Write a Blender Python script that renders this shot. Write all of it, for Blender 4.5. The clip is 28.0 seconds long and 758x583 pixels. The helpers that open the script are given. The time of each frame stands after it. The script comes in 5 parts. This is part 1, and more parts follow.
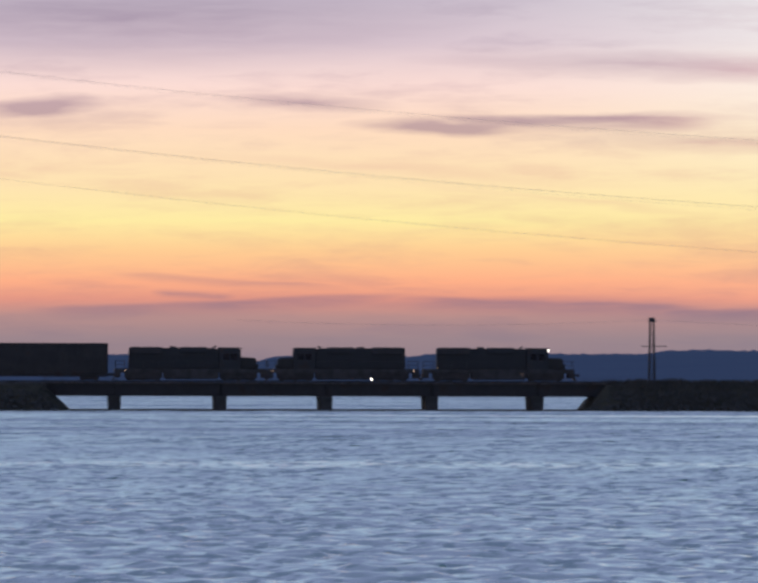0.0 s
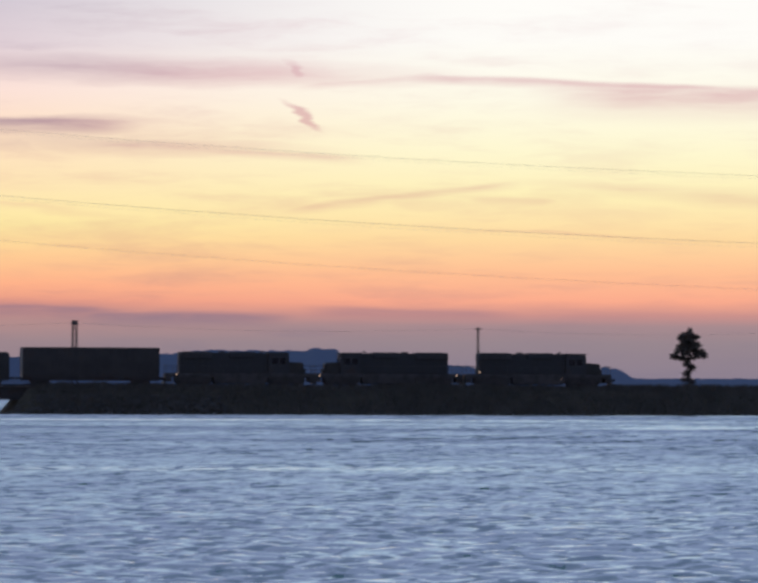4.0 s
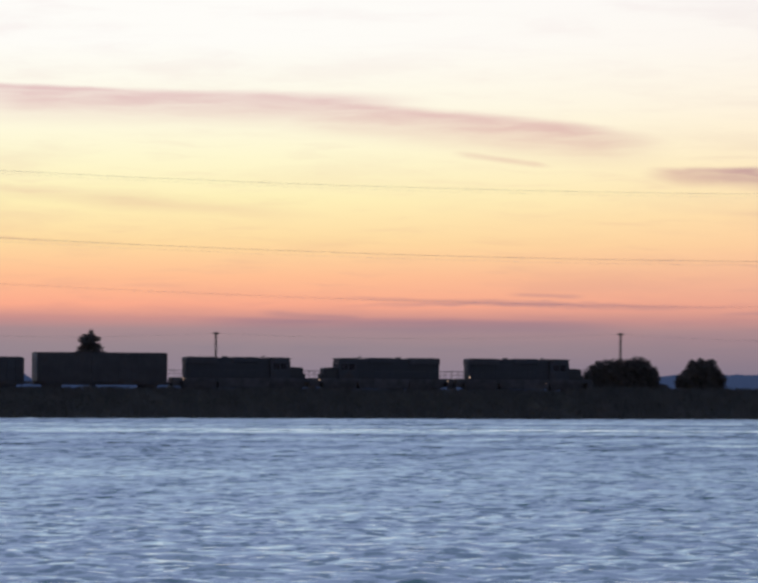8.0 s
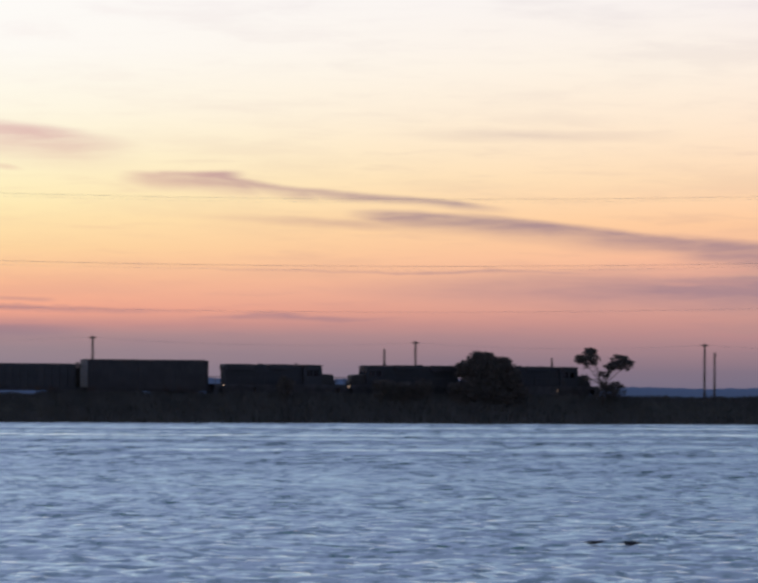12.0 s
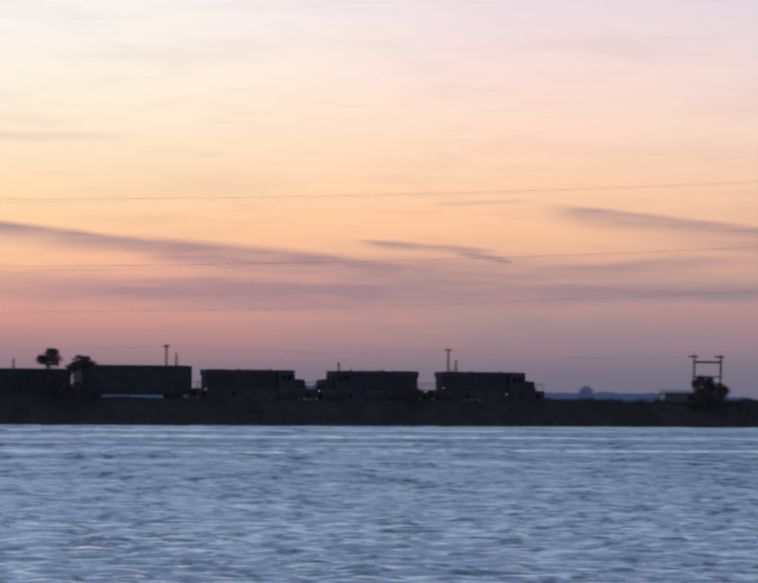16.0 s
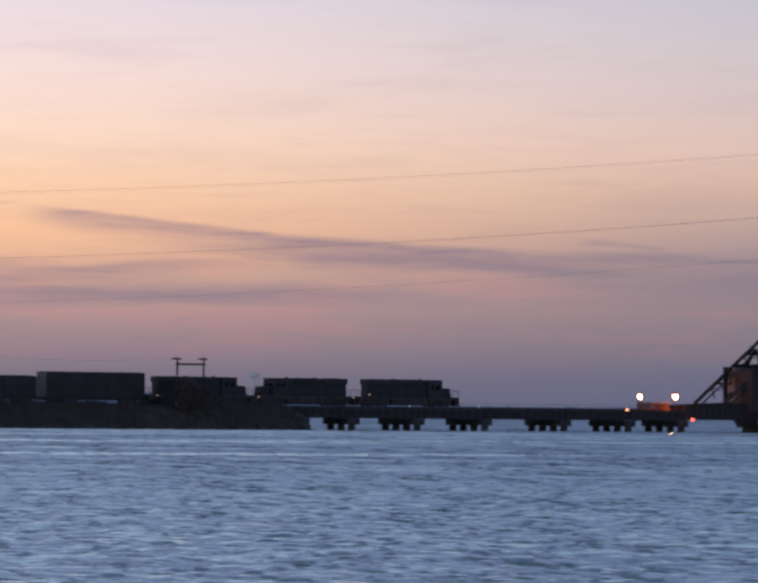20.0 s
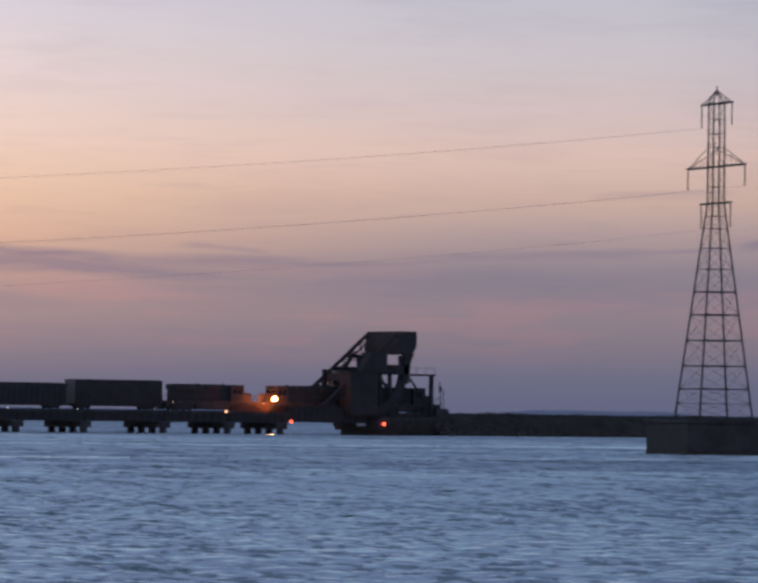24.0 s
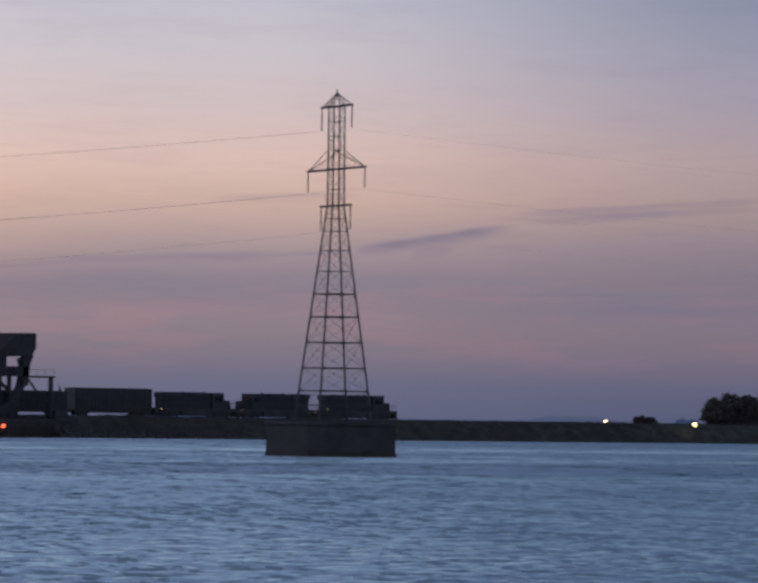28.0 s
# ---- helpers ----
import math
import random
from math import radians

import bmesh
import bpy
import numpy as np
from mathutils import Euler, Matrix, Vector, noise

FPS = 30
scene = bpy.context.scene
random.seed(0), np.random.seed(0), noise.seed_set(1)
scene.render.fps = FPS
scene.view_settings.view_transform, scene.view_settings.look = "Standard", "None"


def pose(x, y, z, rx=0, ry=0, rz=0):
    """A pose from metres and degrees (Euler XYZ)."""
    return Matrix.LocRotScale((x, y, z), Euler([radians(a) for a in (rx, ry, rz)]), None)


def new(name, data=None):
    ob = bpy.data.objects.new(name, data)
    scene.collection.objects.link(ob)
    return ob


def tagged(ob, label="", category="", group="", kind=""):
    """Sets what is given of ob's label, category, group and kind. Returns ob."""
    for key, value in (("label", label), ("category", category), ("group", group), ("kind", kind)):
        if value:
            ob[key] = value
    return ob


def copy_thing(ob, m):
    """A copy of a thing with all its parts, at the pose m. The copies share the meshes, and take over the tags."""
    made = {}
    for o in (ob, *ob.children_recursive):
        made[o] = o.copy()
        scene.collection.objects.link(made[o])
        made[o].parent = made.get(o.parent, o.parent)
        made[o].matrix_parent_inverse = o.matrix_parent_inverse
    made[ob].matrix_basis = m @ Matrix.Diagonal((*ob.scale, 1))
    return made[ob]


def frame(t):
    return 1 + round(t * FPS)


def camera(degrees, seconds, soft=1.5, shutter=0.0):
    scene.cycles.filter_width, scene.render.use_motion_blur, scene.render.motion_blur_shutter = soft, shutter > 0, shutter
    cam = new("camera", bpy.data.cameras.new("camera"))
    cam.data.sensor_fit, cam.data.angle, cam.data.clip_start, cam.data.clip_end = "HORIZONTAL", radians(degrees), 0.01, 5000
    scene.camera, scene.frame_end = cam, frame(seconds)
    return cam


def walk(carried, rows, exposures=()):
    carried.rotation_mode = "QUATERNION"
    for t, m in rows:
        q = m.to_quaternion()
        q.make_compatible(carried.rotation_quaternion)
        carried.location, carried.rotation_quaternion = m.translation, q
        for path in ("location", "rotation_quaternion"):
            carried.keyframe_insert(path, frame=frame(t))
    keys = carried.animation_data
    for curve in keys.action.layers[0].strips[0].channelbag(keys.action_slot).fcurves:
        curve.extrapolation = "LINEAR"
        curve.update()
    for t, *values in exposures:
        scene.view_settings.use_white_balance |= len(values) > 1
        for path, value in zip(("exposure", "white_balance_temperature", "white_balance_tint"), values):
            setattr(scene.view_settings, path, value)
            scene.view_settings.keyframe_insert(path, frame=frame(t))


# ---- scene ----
# A freight train at dusk on a causeway with two low bridges, seen across open water.
# x runs along the track, y away from the viewer's shore, z up from the water.
TRACK_Y = 701.5
RAIL_Z = 4.1
SPEED = 22.25

cam = camera(8.7055, 28.0, soft=3.1, shutter=0.5)
EYE = (0.0, 0.0, 4.0)
# seconds, heading to the right of the track's normal, upward tilt, roll (degrees)
walk(cam, [(t, pose(*EYE, 90 + up, 0, -yaw) @ pose(0, 0, 0, 0, 0, roll)) for t, yaw, up, roll in [
    (0.0, 4.155, 1.040, 0.12), (0.5, 4.795, 1.043, 0.13), (1.0, 5.591, 1.044, 0.14), (1.5, 6.483, 1.047, 0.15), (2.0, 7.317, 1.056, 0.16),
    (2.5, 8.208, 1.070, 0.17), (3.0, 9.138, 1.075, 0.18), (3.5, 9.988, 1.086, 0.19), (5.5, 13.287, 1.097, 0.23), (6.0, 14.235, 1.111, 0.24),
    (6.5, 15.146, 1.115, 0.25), (7.0, 15.994, 1.120, 0.26), (7.5, 16.854, 1.135, 0.27), (8.0, 17.670, 1.142, 0.28), (8.5, 18.427, 1.152, 0.29),
    (9.0, 19.240, 1.158, 0.30), (9.5, 20.030, 1.163, 0.31), (10.0, 20.742, 1.168, 0.31), (10.5, 21.573, 1.187, 0.32), (11.0, 22.298, 1.183, 0.33),
    (11.5, 23.018, 1.197, 0.34), (13.5, 25.985, 1.214, 0.37), (14.0, 26.805, 1.216, 0.38), (14.5, 27.587, 1.233, 0.39), (15.0, 28.333, 1.232, 0.40),
    (15.5, 29.108, 1.250, 0.41), (16.0, 29.922, 1.257, 0.41), (16.5, 30.782, 1.266, 0.43), (17.0, 31.612, 1.276, 0.46), (17.5, 32.380, 1.288, 0.47),
    (18.0, 33.073, 1.293, 0.49), (18.5, 33.745, 1.304, 0.51), (19.0, 34.519, 1.309, 0.53), (19.5, 35.239, 1.316, 0.55), (20.0, 35.860, 1.329, 0.57),
    (20.5, 36.434, 1.337, 0.59), (22.5, 38.756, 1.374, 0.68), (23.0, 39.344, 1.383, 0.72), (23.5, 39.893, 1.392, 0.72), (24.0, 40.466, 1.402, 0.72),
    (24.5, 41.052, 1.412, 0.73), (25.0, 41.625, 1.420, 0.73), (25.5, 42.215, 1.430, 0.73), (26.0, 42.772, 1.439, 0.74), (26.5, 43.281, 1.449, 0.74),
    (27.0, 43.776, 1.458, 0.74), (27.5, 44.298, 1.470, 0.75), (28.0, 44.837, 1.479, 0.75),
]])


# ---- sky and light ----
def lin(r, g, b):
    out = []
    for c in (r, g, b):
        c = c / 255
        out.append(c / 12.92 if c <= 0.04045 else ((c + 0.055) / 1.055) ** 2.4)
    return (*out, 1.0)


class Nodes:
    """Short hand for a node tree."""

    def __init__(self, tree):
        self.tree = tree
        tree.nodes.clear()

    def add(self, kind, ins=None, **props):
        n = self.tree.nodes.new(kind)
        for k, v in props.items():
            setattr(n, k, v)
        for k, v in (ins or {}).items():
            self.put(n, k, v)
        return n

    def put(self, n, k, v):
        if isinstance(v, bpy.types.NodeSocket):
            self.tree.links.new(v, n.inputs[k])
        else:
            n.inputs[k].default_value = v

    def math(self, op, a, b=0.0, c=0.0, clamp=False):
        n = self.add("ShaderNodeMath", operation=op, use_clamp=clamp)
        for k, v in enumerate((a, b, c)):
            self.put(n, k, v)
        return n.outputs[0]

    def mix(self, fac, a, b, blend="MIX"):
        n = self.add("ShaderNodeMix", data_type="RGBA", blend_type=blend)
        self.put(n, 0, fac), self.put(n, 6, a), self.put(n, 7, b)
        return n.outputs[2]

    def ramp(self, fac, stops, ease="LINEAR"):
        n = self.add("ShaderNodeValToRGB", {0: fac})
        n.color_ramp.interpolation = ease
        e = n.color_ramp.elements
        while len(e) < len(stops):
            e.new(0.5)
        for k, (p, c) in enumerate(stops):
            e[k].position, e[k].color = p, c
        return n.outputs[0]

    def span(self, v, a, b, c=0.0, d=1.0, ease="SMOOTHSTEP"):
        n = self.add("ShaderNodeMapRange", interpolation_type=ease)
        for k, x in enumerate((v, a, b, c, d)):
            self.put(n, k, x)
        return n.outputs[0]


world = bpy.data.worlds.new("dusk")
scene.world = world
world.use_nodes = True
w = Nodes(world.node_tree)
way = w.add("ShaderNodeTexCoord").outputs["Generated"]
xyz = w.add("ShaderNodeSeparateXYZ", {0: way})
az = w.math("MULTIPLY", w.math("ARCTAN2", xyz.outputs[0], xyz.outputs[1]), 57.2958)
el = w.math("MULTIPLY", w.math("ARCSINE", xyz.outputs[2]), 57.2958)
# ramp position: the lowest six degrees take four fifths of it
low = w.math("MULTIPLY", w.math("MINIMUM", w.math("MAXIMUM", el, 0.0), 6.0), 0.8 / 6)
high = w.math("MULTIPLY", w.math("MAXIMUM", w.math("SUBTRACT", el, 6.0), 0.0), 0.2 / 84)
up = w.math("ADD", low, high)


def stops(rows, upper):
    return [(e / 6 * 0.8, lin(*c)) for e, *c in rows] + [(0.8 + (e - 6) / 84 * 0.2, (*c, 1)) for e, *c in upper]


# the upper sky, degrees of height and linear colour, bearing by bearing
UPPER_WEST = [(10, 0.35, 0.468, 0.577), (14, 0.276, 0.369, 0.527), (20, 0.192, 0.238, 0.392), (45, 0.11, 0.155, 0.25), (90, 0.09, 0.13, 0.23)]
UPPER_GLOW = [(10, 0.457, 0.6, 0.697), (14, 0.308, 0.402, 0.562), (20, 0.209, 0.265, 0.433), (45, 0.115, 0.165, 0.26), (90, 0.09, 0.13, 0.23)]
UPPER_SIDE = [(10, 0.33, 0.456, 0.555), (14, 0.223, 0.308, 0.447), (20, 0.158, 0.205, 0.345), (45, 0.09, 0.13, 0.205), (90, 0.08, 0.12, 0.2)]
UPPER_RIVER = [(10, 0.224, 0.339, 0.441), (14, 0.159, 0.237, 0.367), (20, 0.119, 0.162, 0.292), (45, 0.07, 0.105, 0.17), (90, 0.07, 0.11, 0.18)]
UPPER_EAST = [(10, 0.136, 0.217, 0.305), (14, 0.0978, 0.157, 0.252), (20, 0.0768, 0.113, 0.211), (45, 0.055, 0.085, 0.14), (90, 0.06, 0.09, 0.16)]
# sunset bands: the bearings over which each takes over; degrees of height, then display colour
SKY_WEST = [
    (0, 140, 126, 138), (0.5, 158, 135, 141), (0.75, 184, 143, 140), (0.95, 228, 152, 133), (1.15, 255, 176, 137), (1.5, 255, 205, 148), (1.85, 255, 236, 165),
    (2.25, 255, 228, 178), (2.9, 255, 221, 193), (3.4, 252, 221, 213), (3.9, 220, 200, 209), (4.5, 200, 189, 204), (6, 190, 188, 212),
]
SKY_GLOW = [
    (0, 138, 127, 144), (0.5, 152, 135, 143), (0.7, 168, 139, 143), (0.82, 204, 146, 140), (0.98, 252, 172, 142), (1.3, 255, 191, 148), (1.7, 255, 219, 162),
    (2.2, 255, 241, 186), (2.7, 255, 248, 209), (3.3, 255, 251, 232), (4.0, 255, 253, 248), (6, 255, 254, 254),
]
SKY_SIDE = [
    (0, 112, 108, 130), (0.3, 130, 114, 130), (0.6, 168, 132, 137), (0.9, 202, 148, 141), (1.2, 224, 167, 151), (1.6, 249, 189, 156), (2.0, 255, 203, 160),
    (2.5, 255, 219, 181), (3.2, 255, 233, 209), (3.8, 254, 241, 226), (4.5, 250, 242, 238), (6, 236, 236, 246),
]
SKY_TRESTLE = [
    (0, 110, 107, 130), (0.3, 124, 115, 131), (0.6, 148, 129, 139), (0.9, 168, 141, 143), (1.2, 188, 153, 148), (1.6, 229, 180, 152), (2.0, 253, 197, 157),
    (2.5, 255, 209, 174), (3.2, 255, 222, 202), (3.8, 251, 224, 217), (4.5, 239, 222, 227), (6, 219, 219, 240),
]
SKY_RIVER = [
    (0, 98, 102, 130), (0.4, 108, 108, 132), (0.8, 130, 120, 133), (1.2, 146, 130, 138), (1.6, 148, 135, 144), (2.0, 170, 150, 152), (2.5, 206, 176, 164),
    (3.0, 219, 190, 181), (3.6, 210, 192, 193), (4.2, 203, 195, 201), (4.8, 194, 192, 204), (6, 176, 182, 210),
]
SKY_EAST = [
    (0, 84, 91, 120), (0.4, 99, 99, 124), (0.8, 123, 112, 127), (1.2, 132, 119, 131), (1.6, 128, 119, 133), (2.0, 143, 129, 140), (2.5, 168, 147, 148),
    (3.0, 176, 156, 159), (3.6, 166, 156, 169), (4.2, 155, 153, 172), (4.8, 141, 146, 167), (6, 136, 145, 174),
]
BANDS = [(None, SKY_WEST, UPPER_WEST), ((4.5, 12.5), SKY_GLOW, UPPER_GLOW), ((15.5, 29.0), SKY_SIDE, UPPER_SIDE), ((27.0, 32.0), SKY_TRESTLE, UPPER_SIDE), ((30.0, 43.0), SKY_RIVER, UPPER_RIVER), ((43.0, 49.5), SKY_EAST, UPPER_EAST)]
tone = None
for k, (bearing, rows, upper) in enumerate(BANDS):
    band = w.ramp(up, stops(rows, upper))
    tone = band if tone is None else w.mix(w.span(az, *bearing), tone, band)

# thin clouds: bearing, height, half length, half depth, lean (all degrees), strength
CLOUDS_WEST = (
    (4.95, 2.93, 1.4, 0.13, -1, 0.7), (6.8, 3.0, 1.9, 0.12, 2, 0.5), (0.2, 3.14, 1.0, 0.16, 2, 0.7), (3.3, 3.2, 1.3, 0.12, -2, 0.45),
    (5.9, 0.9, 2.6, 0.12, 0, 0.45), (1.2, 4.2, 4.5, 0.7, 0, 0.4), (7.9, 2.75, 1.7, 0.09, -1, 0.4), (4.4, 2.45, 3.2, 0.1, -4, 0.16),
    (6.6, 2.05, 2.6, 0.06, -7, 0.14),
)
CLOUDS_GLOW = (
    (8.3, 3.62, 4.0, 0.2, -1, 0.44), (8.2, 2.75, 2.4, 0.14, -2, 0.35),
    (14.8, 2.18, 2.4, 0.14, -4, 0.22), (13.6, 2.3, 1.5, 0.09, -3, 0.22), (12.9, 1.75, 2.2, 0.03, -2, 0.22),
    (9.93, 3.08, 0.34, 0.075, -38, 0.85), (9.79, 3.63, 0.2, 0.13, -30, 0.55),
)
CLOUDS_MIDDLE = (
    (19.4, 1.0, 3.0, 0.04, 0, 0.4), (24.6, 1.45, 4.0, 0.03, 0, 0.35),
    (22.8, 0.9, 1.4, 0.04, -1, 0.4), (23.2, 2.0, 2.0, 0.1, -3, 0.3), (25.5, 3.0, 2.0, 0.1, 0, 0.18),
)
CLOUDS_RIVER = (
    (28.4, 1.25, 5.5, 0.3, 0, 0.6), (30.4, 1.47, 4.6, 0.3, 0, 0.45),
    (32.4, 1.55, 3.4, 0.14, 2, 0.4), (33.6, 1.28, 4.6, 0.2, 0, 0.45), (36.6, 1.68, 4.2, 0.22, -3, 0.62), (37.4, 1.55, 3.0, 0.1, 0, 0.35),
)
CLOUDS_EAST = (
    (40.2, 1.72, 2.4, 0.09, 2, 0.45), (41.5, 1.5, 8.0, 0.45, 0, 0.35),
    (47.7, 2.39, 2.0, 0.09, 2, 0.4), (48.0, 1.27, 4.0, 0.24, 0, 0.4), (47.0, 1.45, 3.0, 0.08, 0, 0.3),
)
CLOUDS = CLOUDS_WEST + CLOUDS_GLOW + CLOUDS_MIDDLE + CLOUDS_RIVER + CLOUDS_EAST
flat = w.add("ShaderNodeCombineXYZ", {0: az, 1: el}).outputs[0]
stretch = w.add("ShaderNodeVectorMath", {0: flat, 1: (0.55, 3.2, 1.0)}, operation="MULTIPLY").outputs[0]
curl = w.add("ShaderNodeTexNoise", {"Vector": stretch, "Scale": 1.0, "Detail": 4.0, "Roughness": 0.6})
shift = w.add("ShaderNodeVectorMath", {0: curl.outputs["Color"], 1: (0.5, 0.5, 0.5)}, operation="SUBTRACT").outputs[0]
shift = w.add("ShaderNodeVectorMath", {0: shift, 1: (0.9, 0.22, 0.0)}, operation="MULTIPLY").outputs[0]
bent = w.add("ShaderNodeVectorMath", {0: flat, 1: shift}, operation="ADD").outputs[0]
veil = None
for bearing, height, long_, deep, lean, strength in CLOUDS:
    m = w.add("ShaderNodeMapping", {"Vector": bent, "Location": (bearing, height, 0), "Rotation": (0, 0, radians(lean)), "Scale": (long_, deep, 1)}, vector_type="TEXTURE")
    g = w.add("ShaderNodeTexGradient", {0: m.outputs[0]}, gradient_type="SPHERICAL")
    puff = w.math("MULTIPLY", g.outputs[1], strength)
    veil = puff if veil is None else w.math("MAXIMUM", veil, puff)
# cloud shelves, crisp above and fading below: bearing and height of the upper edge, half length, depth, lean (all degrees), strength
SHELF_WEST = (
    (10.69, 3.56, 1.03, 0.14, 4.7, 0.48), (13.1, 3.52, 2.9, 0.15, -2.2, 0.72), (6.44, 3.07, 2, 0.29, -0.2, 0.85), (9, 2.72, 1.89, 0.12, -3.4, 0.56), (11, 2.21, 1.67, 0.14, 6.9, 0.51),
    (12.31, 2.18, 0.69, 0.17, -1.3, 0.35), (6.1, 0.95, 2.2, 0.26, -1.5, 0.75), (8.45, 0.84, 1.56, 0.2, -0.6, 0.8), (11.12, 0.9, 1.44, 0.17, -1, 0.48), (2.3, 0.94, 2.5, 0.22, 2.5, 0.7),
    (2.41, 1.19, 1.61, 0.13, -2.8, 0.48), (2.08, 1.03, 0.61, 0.1, -1.9, 0.64),
)
SHELF_GLOW = (
    (15.3, 3.44, 3.2, 0.5, -0.8, 0.67), (18.51, 3.22, 2.78, 0.56, -6, 0.67), (18.67, 3.11, 1, 0.14, -3.2, 0.64), (19.12, 2.7, 0.72, 0.09, -6.7, 0.51), (21.57, 2.57, 0.72, 0.24, 1, 0.85),
    (22.37, 2.47, 0.91, 0.19, -8, 0.8), (19.02, 1.03, 2.28, 0.05, -1.7, 0.48), (19.6, 1.12, 0.53, 0.07, -1.5, 0.48), (16.9, 0.9, 0.72, 0.17, -4.0, 0.4), (18.0, 0.83, 2.8, 0.25, -0.5, 0.5),
    (22.57, 0.94, 0.5, 0.08, -1.7, 0.64),
)
SHELF_SIDE = (
    (21.6, 2.52, 1.0, 0.24, -3.9, 0.8), (23.68, 2.33, 1.72, 0.14, -5.4, 0.8), (24.54, 2.09, 1.31, 0.29, -3.7, 0.85), (26.24, 1.95, 1.95, 0.33, -5.8, 0.85), (28.79, 1.72, 2.28, 0.53, -5.4, 0.85),
    (28.12, 1.53, 2.94, 0.08, 1.2, 0.4), (22.55, 0.92, 0.8, 0.07, -1, 0.56), (29.01, 1.44, 3.16, 0.39, 0.8, 0.64),
)
SHELF_RIVER = (
    (30.46, 1.8, 0.9, 0.13, -3.2, 0.85), (31.09, 1.7, 0.55, 0.14, -10.3, 0.85), (31.09, 2.31, 0.72, 0.08, 2.3, 0.32), (33.38, 2.12, 1.89, 0.33, -6.1, 0.72), (35.99, 1.9, 2.28, 0.44, -2.8, 0.8),
    (36.05, 1.72, 1.78, 0.28, -1.4, 0.64), (31.22, 1.4, 2.5, 0.33, -2, 0.64),
)
SHELF_EAST = (
    (38.7, 1.91, 0.72, 0.11, -4.5, 0.42), (37.82, 1.81, 2.5, 0.44, -0.1, 0.56), (39.76, 1.75, 0.56, 0.14, -0.4, 0.56), (42.37, 1.88, 1.72, 0.22, 1.9, 0.48), (43.7, 2.58, 1.05, 0.17, 2, 0.26),
    (43.75, 1.91, 0.94, 0.07, 3.8, 0.64), (45.39, 2.13, 1.08, 0.19, 9.5, 0.85), (45.36, 2.09, 0.28, 0.33, 7.6, 0.48), (47.86, 2.52, 1.72, 0.17, 3.2, 0.51),
)
shelf = None
soft_bend = w.add("ShaderNodeVectorMath", {0: shift, 1: (0.6, 0.45, 0.0)}, operation="MULTIPLY").outputs[0]
swept = w.add("ShaderNodeVectorMath", {0: flat, 1: soft_bend}, operation="ADD").outputs[0]
for bearing, height, long_, deep, lean, strength in SHELF_WEST + SHELF_GLOW + SHELF_SIDE + SHELF_RIVER + SHELF_EAST:
    m = w.add("ShaderNodeMapping", {"Vector": swept, "Location": (bearing, height, 0), "Rotation": (0, 0, radians(lean)), "Scale": (long_, deep, 1)}, vector_type="TEXTURE")
    uv = w.add("ShaderNodeSeparateXYZ", {0: m.outputs[0]})
    ends = w.span(w.math("ABSOLUTE", uv.outputs[0]), 1.0, 0.5, 0.0, 1.0)
    edge = max(0.12, min(0.5, 0.035 / deep))
    above = w.span(uv.outputs[1], edge, -edge, 0.0, 1.0)
    below = w.span(uv.outputs[1], -1.0, -0.1, 0.0, strength)
    puff = w.math("MULTIPLY", w.math("MULTIPLY", ends, above), below)
    shelf = puff if shelf is None else w.math("MAXIMUM", shelf, puff)
fibre_at = w.add("ShaderNodeVectorMath", {0: bent, 1: (0.9, 9.0, 1.0)}, operation="MULTIPLY").outputs[0]
fibre = w.add("ShaderNodeTexNoise", {"Vector": fibre_at, "Scale": 1.0, "Detail": 5.0, "Roughness": 0.55}).outputs["Fac"]
veil = w.math("MINIMUM", w.math("MULTIPLY", w.math("MULTIPLY", veil, 1.95), w.span(fibre, 0.2, 0.75, 0.65, 1.1)), 0.85)
# faint haze bands between the named clouds
drift = w.math("MULTIPLY", w.span(fibre, 0.48, 0.8), w.span(el, 2.3, 4.2, 0.2, 0.05))
mass_at = w.add("ShaderNodeVectorMath", {0: bent, 1: (0.42, 2.6, 1.0)}, operation="MULTIPLY").outputs[0]
mass = w.add("ShaderNodeTexNoise", {"Vector": mass_at, "Scale": 1.0, "Detail": 6.0, "Roughness": 0.6}).outputs["Fac"]
heap = w.math("MULTIPLY", w.span(mass, 0.46, 0.7), w.math("MULTIPLY", w.span(az, 8.0, 17.0, 0.33, 0.13), w.span(el, 4.5, 9.0, 1.0, 0.0)))
shelf = w.math("MULTIPLY", shelf, w.span(fibre, 0.25, 0.7, 0.75, 1.25))
veil = w.math("MAXIMUM", w.math("MAXIMUM", w.math("MAXIMUM", veil, shelf), drift), heap)
grey = w.mix(1.0, w.mix(1.0, tone, (0.33, 0.265, 0.33, 1), "MULTIPLY"), (0.112, 0.122, 0.165, 1), "ADD")
pink = w.mix(1.0, w.mix(1.0, tone, (0.66, 0.42, 0.46, 1), "MULTIPLY"), (0.13, 0.1, 0.12, 1), "ADD")
warm = w.math("MULTIPLY", w.span(el, 1.1, 1.9), w.span(az, 19.0, 25.0, 0.85, 0.0))
# high to the west the clouds are out of the last light
warm = w.math("MULTIPLY", warm, w.math("MULTIPLY_ADD", w.span(el, 2.5, 2.85), w.span(az, 6.0, 10.0, -0.85, 0.0), 1.0))
